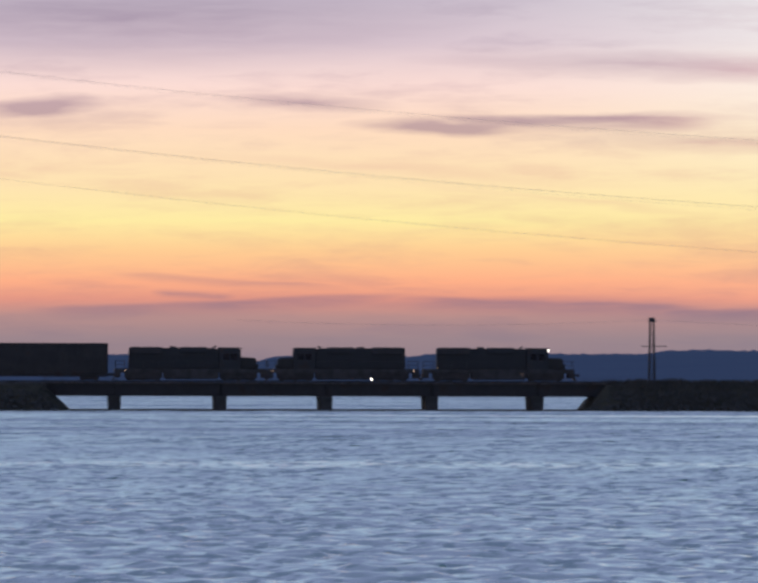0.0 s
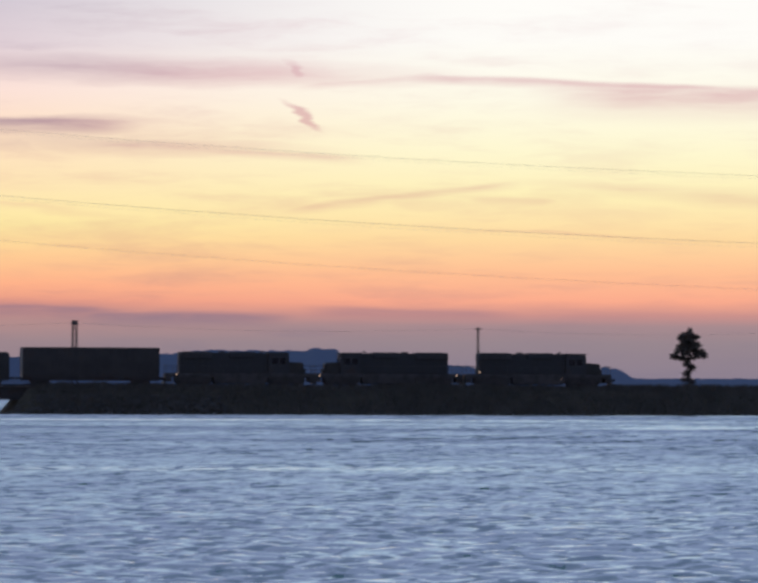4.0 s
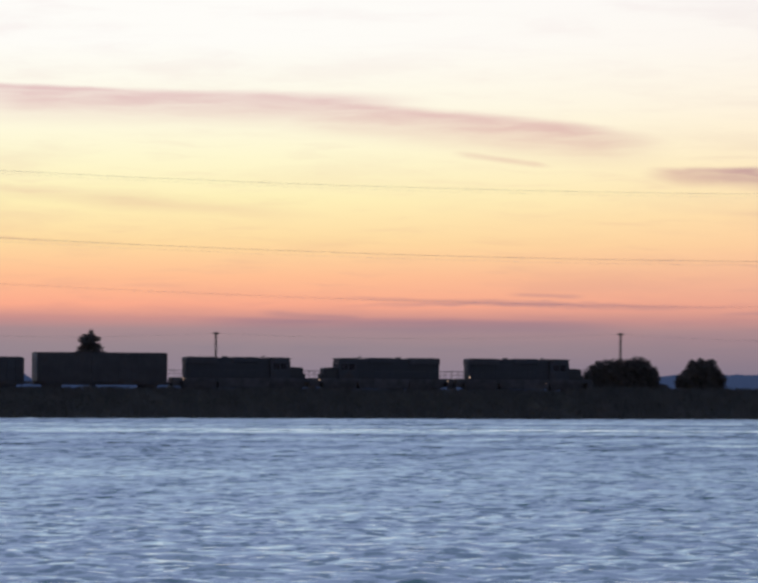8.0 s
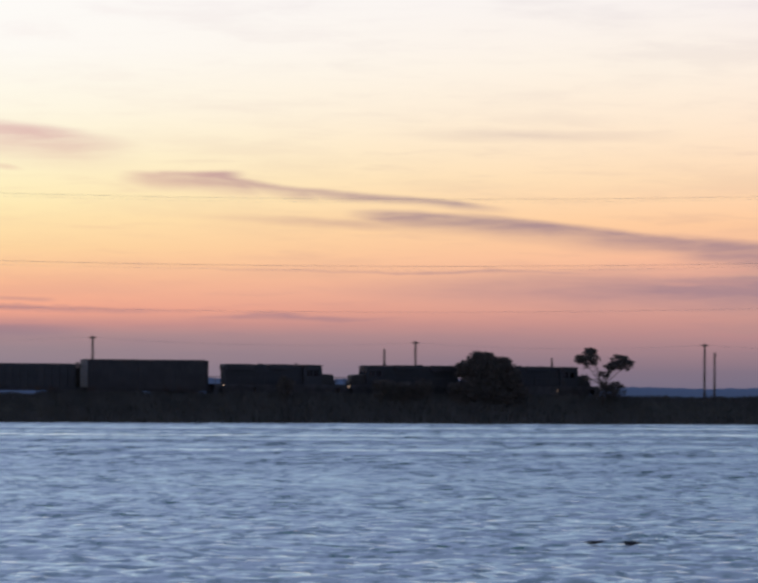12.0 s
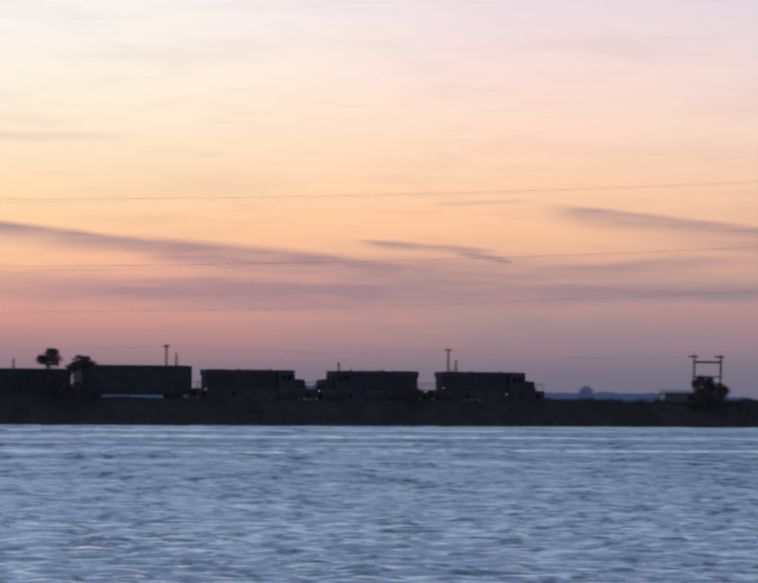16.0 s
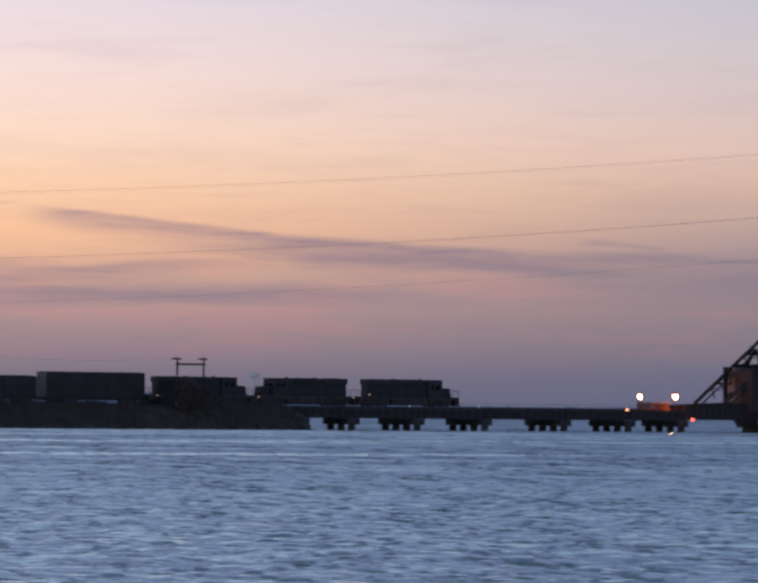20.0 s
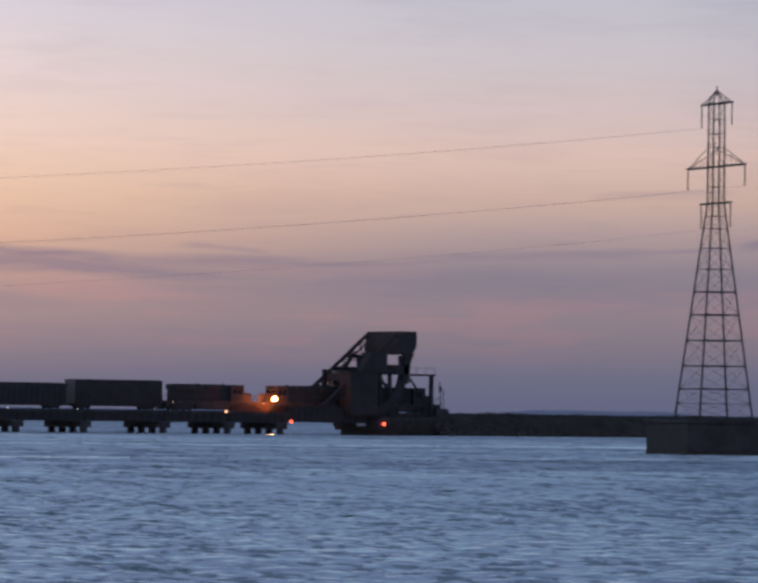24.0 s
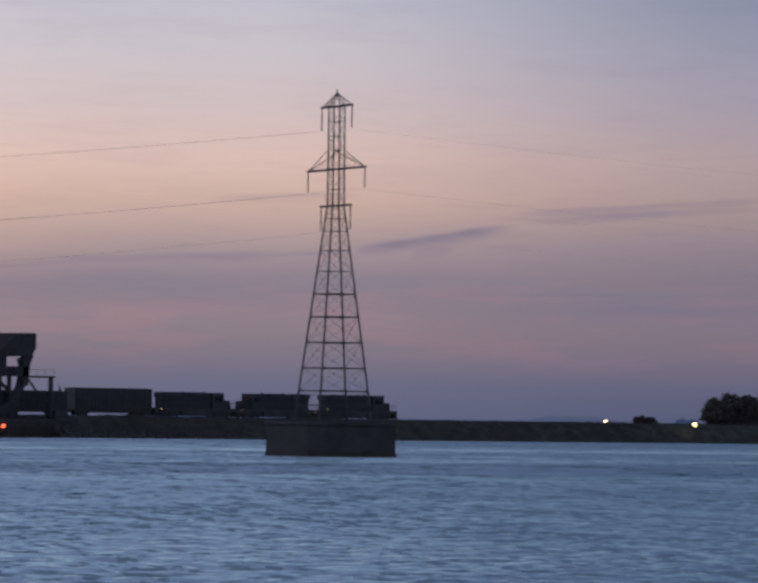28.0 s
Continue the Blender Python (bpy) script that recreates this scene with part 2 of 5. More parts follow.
# rosy streaks low over the horizon
rose = w.math("MULTIPLY", w.span(mass, 0.47, 0.62), w.math("MULTIPLY", w.span(el, 0.35, 0.8), w.span(el, 1.3, 1.9, 0.6, 0.0)))
rose = w.math("MULTIPLY", rose, w.span(az, 24.0, 31.0))
tone = w.mix(rose, tone, w.mix(1.0, tone, (1.3, 1.04, 1.0, 1), "MULTIPLY"))
tone = w.mix(veil, tone, w.mix(warm, grey, pink))
# away from the sunset the sky darkens
side = w.math("ABSOLUTE", w.math("SUBTRACT", az, 18.0))
tone = w.mix(w.span(side, 45.0, 120.0), tone, w.mix(1.0, tone, (1.0, 1.0, 1.06, 1), "MULTIPLY"))
back = w.add("ShaderNodeBackground", {"Color": tone, "Strength": 1.0})
w.add("ShaderNodeOutputWorld", {0: back.outputs[0]})


# ---- materials ----
def surface(name, base, rough=0.7, vary=0.35, size=1.0, metal=0.0, bump=0.3, grain=12.0, rust=None):
    """A worn surface: broad stains, fine grain, a little relief; size in metres of the stains."""
    m = bpy.data.materials.new(name)
    m.use_nodes = True
    n = Nodes(m.node_tree)
    at = n.add("ShaderNodeTexCoord").outputs["Object"]
    own = n.add("ShaderNodeObjectInfo").outputs["Random"]
    broad = n.add("ShaderNodeTexNoise", {"Vector": at, "Scale": 1.0 / size, "Detail": 4.0}).outputs["Fac"]
    fine = n.add("ShaderNodeTexNoise", {"Vector": at, "Scale": grain, "Detail": 3.0}).outputs["Fac"]
    dark = tuple(c * (1 - vary) for c in base) + (1,)
    light = tuple(min(c * (1 + vary), 1) for c in base) + (1,)
    col = n.mix(n.span(broad, 0.3, 0.7), dark, light)
    col = n.mix(n.math("MULTIPLY", fine, 0.3), col, dark)
    if rust:
        col = n.mix(n.span(broad, 0.55, 0.72, 0.0, 0.8), col, (*rust, 1))
    col = n.mix(n.math("MULTIPLY", own, 0.25), col, dark)
    rel = n.add("ShaderNodeBump", {"Strength": bump, "Distance": 0.02, "Height": fine}).outputs[0]
    p = n.add("ShaderNodeBsdfPrincipled", {"Base Color": col, "Roughness": n.span(broad, 0.2, 0.8, max(rough - 0.12, 0.05), min(rough + 0.12, 1)), "Metallic": metal, "Normal": rel})
    n.add("ShaderNodeOutputMaterial", {0: p.outputs[0]})
    return m


def glow(name, colour, strength):
    m = bpy.data.materials.new(name)
    m.use_nodes = True
    n = Nodes(m.node_tree)
    e = n.add("ShaderNodeEmission", {0: (*colour, 1), 1: strength})
    n.add("ShaderNodeOutputMaterial", {0: e.outputs[0]})
    return m


LOCO_PAINT = surface("locomotive paint", (0.036, 0.038, 0.044), 0.7, 0.3, 2.5, rust=(0.06, 0.04, 0.03))
NOSE_PAINT = surface("nose paint", (0.03, 0.028, 0.028), 0.6, 0.35, 1.5)
STEEL = surface("dark steel", (0.068, 0.065, 0.068), 0.6, 0.4, 1.2, metal=0.3)
BOXCAR_PAINT = surface("boxcar paint", (0.042, 0.039, 0.041), 0.7, 0.45, 2.0, rust=(0.05, 0.03, 0.02))
CAR_GREY = surface("hopper paint", (0.042, 0.043, 0.048), 0.7, 0.4, 2.0, rust=(0.07, 0.045, 0.03))
GALV = surface("galvanised steel", (0.066, 0.067, 0.074), 0.6, 0.3, 1.0, metal=0.3)
GIRDER = surface("girder paint", (0.035, 0.033, 0.037), 0.75, 0.4, 2.0, rust=(0.045, 0.028, 0.02))
CONCRETE = surface("weathered concrete", (0.05, 0.049, 0.049), 0.9, 0.4, 1.5, bump=0.6)
TIMBER = surface("creosoted timber", (0.054, 0.042, 0.034), 0.9, 0.4, 0.6, bump=0.6)
BOARD_RED = surface("red-brown board paint", (0.1, 0.052, 0.04), 0.75, 0.3, 1.0)
POLE_WOOD = surface("pole timber", (0.09, 0.07, 0.055), 0.9, 0.35, 0.8)
STONE = surface("riprap stone", (0.074, 0.072, 0.068), 0.95, 0.25, 0.7, bump=0.5)
BALLAST = surface("track ballast", (0.14, 0.135, 0.13), 0.95, 0.5, 0.4, bump=1.0, grain=25)
EARTH = surface("causeway earth", (0.081, 0.074, 0.054), 0.95, 0.5, 2.5, bump=0.8)
LEAF = surface("dusk leaves", (0.092, 0.078, 0.066), 0.85, 0.3, 1.5)
REED = surface("reed and scrub", (0.089, 0.085, 0.076), 0.9, 0.25, 4.0)
BARK = surface("bark", (0.07, 0.055, 0.045), 0.95, 0.4, 0.3, bump=0.8)
ROOF_TIN = surface("pale sheet roof", (0.55, 0.56, 0.58), 0.45, 0.2, 1.0, metal=0.4)
HOUSE_PAINT = surface("weathered pale paint", (0.3, 0.28, 0.27), 0.7, 0.25, 1.5)
PALE = surface("pale paint", (0.17, 0.17, 0.175), 0.6, 0.2, 1.0)
CERAMIC = surface("insulator glaze", (0.1, 0.07, 0.06), 0.3, 0.2, 0.5)
WIRE = surface("weathered aluminium conductor", (0.72, 0.7, 0.7), 0.45, 0.1, 4.0, metal=1.0, bump=0.0)
FEATHER = surface("dark plumage", (0.05, 0.05, 0.06), 0.8, 0.3, 0.2)
GLASS = surface("cab glass", (0.02, 0.025, 0.03), 0.08, 0.1, 1.0, bump=0.0)
CAB_GLASS = bpy.data.materials.new("clear cab glass")
CAB_GLASS.use_nodes = True
n = Nodes(CAB_GLASS.node_tree)
clear = n.add("ShaderNodeBsdfTransparent", {"Color": (0.3, 0.32, 0.33, 1)})
shine = n.add("ShaderNodeBsdfGlossy", {"Roughness": 0.03})
pane = n.add("ShaderNodeMixShader", {0: n.add("ShaderNodeFresnel", {"IOR": 1.5}).outputs[0], 1: clear.outputs[0], 2: shine.outputs[0]})
n.add("ShaderNodeOutputMaterial", {0: pane.outputs[0]})
LAMP_WARM = glow("flood lamp", (1.0, 0.33, 0.11), 60)
LAMP_ORANGE = glow("platform lamp", (1.0, 0.66, 0.46), 1.3)
LAMP_RED = glow("navigation lamp", (1.0, 0.09, 0.04), 5)
LAMP_HEAD = glow("head lamp", (1.0, 0.95, 0.85), 4)
LAMP_YELLOW = glow("shore lamp", (1.0, 0.72, 0.3), 6)
LAMP_BRIGHT = glow("bright far lamp", (1.0, 0.9, 0.78), 7)
LAMP_DEEP = glow("orange far lamp", (1.0, 0.42, 0.2), 3)
LAMP_SHORE = glow("far lamp", (1.0, 0.86, 0.72), 1.5)

# the far land is a plain backdrop: dark slopes, distance haze painted as emission
HILL = bpy.data.materials.new("far land with painted haze")
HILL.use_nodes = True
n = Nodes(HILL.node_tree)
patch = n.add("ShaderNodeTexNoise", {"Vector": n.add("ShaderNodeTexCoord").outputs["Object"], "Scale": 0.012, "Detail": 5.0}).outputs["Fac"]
# blue air haze, paler towards the east, goes into the emission
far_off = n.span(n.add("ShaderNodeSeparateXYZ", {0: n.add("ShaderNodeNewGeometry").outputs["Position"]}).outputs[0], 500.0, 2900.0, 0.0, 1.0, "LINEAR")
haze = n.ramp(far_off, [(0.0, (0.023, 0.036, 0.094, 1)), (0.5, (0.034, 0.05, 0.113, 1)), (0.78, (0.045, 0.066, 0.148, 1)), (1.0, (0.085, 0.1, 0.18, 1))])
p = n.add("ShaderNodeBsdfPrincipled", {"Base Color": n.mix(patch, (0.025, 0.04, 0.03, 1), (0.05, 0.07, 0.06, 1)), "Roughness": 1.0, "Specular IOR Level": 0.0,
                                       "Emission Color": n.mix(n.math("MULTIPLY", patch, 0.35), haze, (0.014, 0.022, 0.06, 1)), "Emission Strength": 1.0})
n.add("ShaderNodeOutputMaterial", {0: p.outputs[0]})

FAR_PALE = bpy.data.materials.new("pale far paint")
FAR_PALE.use_nodes = True
n = Nodes(FAR_PALE.node_tree)
p = n.add("ShaderNodeBsdfPrincipled", {"Base Color": (0.8, 0.77, 0.76, 1), "Roughness": 0.7})
n.add("ShaderNodeOutputMaterial", {0: p.outputs[0]})

# water: wavelets that lean to the near shore, over a gentle swell in the mesh
WATER = bpy.data.materials.new("choppy water")
WATER.use_nodes = True
n = Nodes(WATER.node_tree)
at = n.add("ShaderNodeTexCoord").outputs["Object"]
turned = n.add("ShaderNodeVectorRotate", {"Vector": at, "Angle": radians(25)}, rotation_type="Z_AXIS").outputs[0]


def ripple(across, along_, detail=3.2):
    """Noise with so many crests a metre across and along the line of sight."""
    v = n.add("ShaderNodeVectorMath", {0: turned, 1: (across, along_, 1.0)}, operation="MULTIPLY").outputs[0]
    return n.add("ShaderNodeTexNoise", {"Vector": v, "Scale": 1.0, "Detail": detail, "Roughness": 0.54}).outputs["Fac"]


cross = n.add("ShaderNodeTexNoise", {"Vector": at, "Scale": 2.4, "Detail": 2.0}).outputs["Color"]
reach = n.add("ShaderNodeVectorMath", {0: at}, operation="LENGTH").outputs["Value"]
height = 0.5
# short wavelets rule in the sheltered water, long ones out on the river
for scale, near_w, far_w in (((1.8, 1.0), 0.34, 0.18), ((1.0, 0.5), 0.3, 0.28), ((0.5, 0.1), 0.1, 0.26), ((0.24, 0.02), 0.04, 0.16), ((0.05, 0.022), 0.03, 0.1)):
    crest = n.math("SUBTRACT", ripple(*scale), 0.5)
    height = n.math("MULTIPLY_ADD", crest, n.span(reach, 110.0, 380.0, near_w, far_w, "LINEAR"), height)
# the wind is stronger out on the open river than near the viewer's shore
streak = n.span(ripple(0.004, 0.035, 2.0), 0.38, 0.62, -0.4, 0.4)
wind = n.math("MULTIPLY_ADD", streak, n.span(reach, 250.0, 420.0, 0.15, 1.0), n.span(reach, 100.0, 400.0, 0.68, 1.35, "LINEAR"))
steep = n.math("ADD", n.span(height, 0.505, 0.59, 0.0, 0.94), n.span(height, 0.4, 0.52, 0.085, 0.135, "LINEAR"))
# calm lines drawn out along the river
where = n.add("ShaderNodeSeparateXYZ", {0: at})
bent_y = n.math("MULTIPLY_ADD", ripple(0.012, 0.02, 3.0), 44.0, n.math("SUBTRACT", where.outputs[1], 22.0))
for line, width, west, east in ((236.0, 14.0, 75.0, 35.0), (352.0, 13.0, 90.0, 150.0), (480.0, 26.0, 90.0, 150.0), (585.0, 16.0, -60.0, -50.0)):
    off = n.math("ABSOLUTE", n.math("SUBTRACT", bent_y, line))
    calm = n.math("MULTIPLY", n.span(off, width * 0.3, width, 0.42, 0.0), n.span(where.outputs[0], west, east))
    wind = n.math("MULTIPLY", wind, n.math("SUBTRACT", 1.0, calm))
# gusts ruffle the water under the eastern causeway
gust = n.math("MULTIPLY", n.span(where.outputs[0], 430.0, 560.0), n.span(where.outputs[1], 540.0, 580.0, 0.0, 0.5))
wind = n.math("MULTIPLY", wind, n.math("ADD", 1.0, gust))
steep = n.math("MULTIPLY", steep, wind)
cs = n.add("ShaderNodeSeparateXYZ", {0: cross})
sx = n.math("ADD", n.math("MULTIPLY", steep, -0.42), n.math("MULTIPLY_ADD", cs.outputs[0], 0.24, -0.12))
sy = n.math("ADD", n.math("MULTIPLY", steep, -0.9), n.math("MULTIPLY_ADD", cs.outputs[1], 0.14, -0.07))
lean = n.add("ShaderNodeCombineXYZ", {0: sx, 1: sy, 2: 0.0}).outputs[0]
nrm = n.add("ShaderNodeVectorMath", {0: n.add("ShaderNodeNewGeometry").outputs["Normal"], 1: lean}, operation="ADD").outputs[0]
nrm = n.add("ShaderNodeVectorMath", {0: nrm}, operation="NORMALIZE").outputs[0]
shallow = n.mix(n.span(reach, 90.0, 380.0), (0.2, 0.42, 0.36, 1), (0.05, 0.115, 0.115, 1))
body = n.add("ShaderNodeBsdfDiffuse", {"Color": shallow, "Normal": nrm})
gloss = n.add("ShaderNodeBsdfGlossy", {"Color": (0.955, 0.993, 1, 1), "Roughness": 0.13, "Normal": nrm})
fres = n.add("ShaderNodeFresnel", {"IOR": 1.38, "Normal": nrm})
mixed = n.add("ShaderNodeMixShader", {0: fres.outputs[0], 1: body.outputs[0], 2: gloss.outputs[0]})
n.add("ShaderNodeOutputMaterial", {0: mixed.outputs[0]})


# ---- building helpers ----
class Form:
    """Collects faces for one mesh."""

    def __init__(self):
        self.v, self.f = [], []

    def face(self, *pts):
        k = len(self.v)
        self.v += [tuple(p) for p in pts]
        self.f.append(tuple(range(k, k + len(pts))))
        return self

    def box(self, x0, x1, y0, y1, z0, z1):
        k = len(self.v)
        self.v += [(x, y, z) for z in (z0, z1) for x, y in ((x0, y0), (x1, y0), (x1, y1), (x0, y1))]
        self.f += [tuple(k + i for i in q) for q in ((3, 2, 1, 0), (4, 5, 6, 7), (0, 1, 5, 4), (1, 2, 6, 5), (2, 3, 7, 6), (3, 0, 4, 7))]
        return self

    def slab(self, outline, y0, y1):
        """A plate: an outline of (x, z), drawn from y0 to y1."""
        k, c = len(self.v), len(outline)
        self.v += [(x, y0, z) for x, z in outline] + [(x, y1, z) for x, z in outline]
        self.f.append(tuple(range(k, k + c)))
        self.f.append(tuple(range(k + 2 * c - 1, k + c - 1, -1)))
        for i in range(c):
            j = (i + 1) % c
            self.f.append((k + i, k + c + i, k + c + j, k + j))
        return self

    def rod(self, p, q, r, r2=None, sides=6):
        p, q = Vector(p), Vector(q)
        r2 = r if r2 is None else r2
        turn = (q - p).to_track_quat("Z", "Y").to_matrix()
        k = len(self.v)
        for c, rad in ((p, r), (q, r2)):
            for i in range(sides):
                a = 2 * math.pi * (i + 0.5) / sides
                self.v.append(tuple(c + turn @ Vector((rad * math.cos(a), rad * math.sin(a), 0))))
        for i in range(sides):
            j = (i + 1) % sides
            self.f.append((k + i, k + j, k + sides + j, k + sides + i))
        self.f.append(tuple(range(k + sides - 1, k - 1, -1)))
        self.f.append(tuple(range(k + sides, k + 2 * sides)))
        return self

    def tube(self, pts, r, sides=5):
        """A round line through many points."""
        k, pts = len(self.v), [Vector(p) for p in pts]
        for i, c in enumerate(pts):
            turn = (pts[min(i + 1, len(pts) - 1)] - pts[max(i - 1, 0)]).to_track_quat("Z", "Y").to_matrix()
            for j in range(sides):
                b = 2 * math.pi * j / sides
                self.v.append(tuple(c + turn @ Vector((r * math.cos(b), r * math.sin(b), 0))))
        for i in range(len(pts) - 1):
            for j in range(sides):
                m = (j + 1) % sides
                a = k + i * sides
                self.f.append((a + j, a + m, a + sides + m, a + sides + j))
        return self

    def ball(self, c, r, rings=6, sides=10, squash=1.0):
        k = len(self.v)
        for i in range(1, rings):
            a = math.pi * i / rings
            for j in range(sides):
                b = 2 * math.pi * j / sides
                self.v.append((c[0] + r * math.sin(a) * math.cos(b), c[1] + r * math.sin(a) * math.sin(b), c[2] + r * squash * math.cos(a)))
        top, low_ = len(self.v), len(self.v) + 1
        self.v += [(c[0], c[1], c[2] + r * squash), (c[0], c[1], c[2] - r * squash)]
        for j in range(sides):
            m = (j + 1) % sides
            self.f.append((top, k + j, k + m))
            for i in range(rings - 2):
                a = k + i * sides
                self.f.append((a + j, a + sides + j, a + sides + m, a + m))
            a = k + (rings - 2) * sides
            self.f.append((low_, a + m, a + j))
        return self

    def mesh(self, name, material, bevel=0.0, smooth=False):
        me = bpy.data.meshes.new(name)
        me.from_pydata(self.v, [], self.f)
        bm = bmesh.new()
        bm.from_mesh(me)
        bmesh.ops.recalc_face_normals(bm, faces=bm.faces)
        if bevel:
            bmesh.ops.bevel(bm, geom=bm.edges, offset=bevel, segments=1, affect="EDGES", clamp_overlap=True)
        bm.to_mesh(me)
        bm.free()
        me.materials.append(material)
        if smooth:
            me.shade_smooth()
        return me


def part(name, form, material, parent, label="", bevel=0.0, smooth=False):
    data = form if isinstance(form, bpy.types.Mesh) else form.mesh(name, material, bevel, smooth)
    ob = new(name, data)
    ob.parent = parent
    if label:
        ob["label"] = label
    return ob


def thing(name, label, category, at=(0, 0, 0), group="", kind="", turn=0.0):
    ob = new(name)
    ob.empty_display_size = 0.5
    ob.matrix_basis = pose(*at, 0, 0, turn)
    return tagged(ob, label, category, group, kind)


def solid(name, form, material, label="", category="", kind="", group="", bevel=0.0, smooth=False, at=(0, 0, 0)):
    ob = new(name, form.mesh(name, material, bevel, smooth))
    ob.location = at
    return tagged(ob, label, category, group, kind)


# ---- water ----
def build_water():
    fine = np.arange(-1.6, 51.2, 0.066)
    rest = np.arange(51.5, 358.0, 4.0)
    bearings = np.radians(np.concatenate([fine, rest]))
    near = [0.02, 8, 20, 35, 50, 62]
    mid = 76.0 * np.exp(np.arange(0, math.log(690 / 76.0), 0.0023))
    far = [730, 780, 900, 1100, 1400, 1900, 2600, 3500, 4700, 6500]
    reach = np.array(near + list(mid) + far)
    r, a = np.meshgrid(reach, bearings, indexing="ij")
    x, y = r * np.sin(a), r * np.cos(a)
    rng = np.random.default_rng(5)
    z = np.zeros_like(x)
    step = np.maximum(r * 0.0023, 0.05)
    for length, amp in ((6.0, 0.007), (4.0, 0.01), (2.8, 0.012), (2.0, 0.016), (1.45, 0.016), (1.05, 0.012)):
        keep = np.clip(length / (2.6 * step) - 0.6, 0, 1)
        for _ in range(8):
            head = math.radians(-115 + rng.normal(0, 48))
            span = length * rng.uniform(0.85, 1.2)
            kx, ky = math.cos(head) * 2 * math.pi / span, math.sin(head) * 2 * math.pi / span
            bend = 1.4 * np.sin(0.11 * x + rng.uniform(0, 7)) + 1.2 * np.sin(0.083 * y + rng.uniform(0, 7)) + 0.8 * np.sin(0.31 * x - 0.2 * y + rng.uniform(0, 7))
            s = np.sin(kx * x + ky * y + rng.uniform(0, 7) + bend)
            z += amp * 0.62 * keep * (s + 0.35 * s * s - 0.18)
    gust = 0.8 + 0.25 * np.sin(0.021 * x + 0.9 * np.sin(0.013 * y)) * np.sin(0.017 * y + 0.8 * np.sin(0.019 * x))
    z *= gust * np.clip((720 - r) / 60, 0, 1) * np.clip((r - 50) / 20, 0, 1)
    rows, cols = r.shape
    verts = np.stack([x, y, z], -1).reshape(-1, 3)
    i, j = np.meshgrid(np.arange(rows - 1), np.arange(cols), indexing="ij")
    jn = (j + 1) % cols
    quads = np.stack([i * cols + j, i * cols + jn, (i + 1) * cols + jn, (i + 1) * cols + j], -1).reshape(-1, 4)[:, ::-1]
    me = bpy.data.meshes.new("water")
    me.vertices.add(len(verts))
    me.vertices.foreach_set("co", verts.astype(np.float32).ravel())
    me.loops.add(quads.size)
    me.loops.foreach_set("vertex_index", quads.astype(np.int32).ravel())
    me.polygons.add(len(quads))
    me.polygons.foreach_set("loop_start", np.arange(0, quads.size, 4, dtype=np.int32))
    me.update(calc_edges=True)
    me.shade_smooth()
    me.materials.append(WATER)
    return tagged(new("water", me), "choppy blue-grey river water under a dusk sky", "water", kind="structure")


water = build_water()


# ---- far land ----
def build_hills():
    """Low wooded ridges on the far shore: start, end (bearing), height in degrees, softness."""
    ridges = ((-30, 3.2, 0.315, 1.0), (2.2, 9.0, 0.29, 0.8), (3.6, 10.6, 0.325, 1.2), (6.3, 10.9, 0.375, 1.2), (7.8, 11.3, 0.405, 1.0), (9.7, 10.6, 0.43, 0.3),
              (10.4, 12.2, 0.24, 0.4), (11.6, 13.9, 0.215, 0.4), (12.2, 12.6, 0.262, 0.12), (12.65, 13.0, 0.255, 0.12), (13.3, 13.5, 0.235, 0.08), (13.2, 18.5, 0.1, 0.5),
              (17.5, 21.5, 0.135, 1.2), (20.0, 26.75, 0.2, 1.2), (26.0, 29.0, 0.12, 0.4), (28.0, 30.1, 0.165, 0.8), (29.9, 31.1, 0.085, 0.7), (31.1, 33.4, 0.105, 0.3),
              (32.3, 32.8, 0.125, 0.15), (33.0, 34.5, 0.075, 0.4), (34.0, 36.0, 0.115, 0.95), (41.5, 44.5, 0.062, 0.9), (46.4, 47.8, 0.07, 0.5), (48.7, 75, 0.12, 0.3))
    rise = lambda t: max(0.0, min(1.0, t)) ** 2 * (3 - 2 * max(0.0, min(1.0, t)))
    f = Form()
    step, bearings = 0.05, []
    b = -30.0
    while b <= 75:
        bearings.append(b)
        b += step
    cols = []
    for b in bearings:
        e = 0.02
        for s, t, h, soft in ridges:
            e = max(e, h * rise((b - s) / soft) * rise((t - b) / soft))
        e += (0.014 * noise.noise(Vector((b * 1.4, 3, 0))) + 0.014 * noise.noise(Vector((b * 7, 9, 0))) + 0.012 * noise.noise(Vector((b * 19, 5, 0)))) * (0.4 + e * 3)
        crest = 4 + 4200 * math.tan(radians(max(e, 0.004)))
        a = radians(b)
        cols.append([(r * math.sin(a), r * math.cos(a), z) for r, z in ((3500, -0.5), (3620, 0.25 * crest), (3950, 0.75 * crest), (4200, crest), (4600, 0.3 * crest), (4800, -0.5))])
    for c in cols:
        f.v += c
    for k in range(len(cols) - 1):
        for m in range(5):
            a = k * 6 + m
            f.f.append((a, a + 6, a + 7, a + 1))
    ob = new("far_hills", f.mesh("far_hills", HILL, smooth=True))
    tagged(ob, "low wooded hills on the far shore, blue with painted haze", "hills", kind="structure")


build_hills()


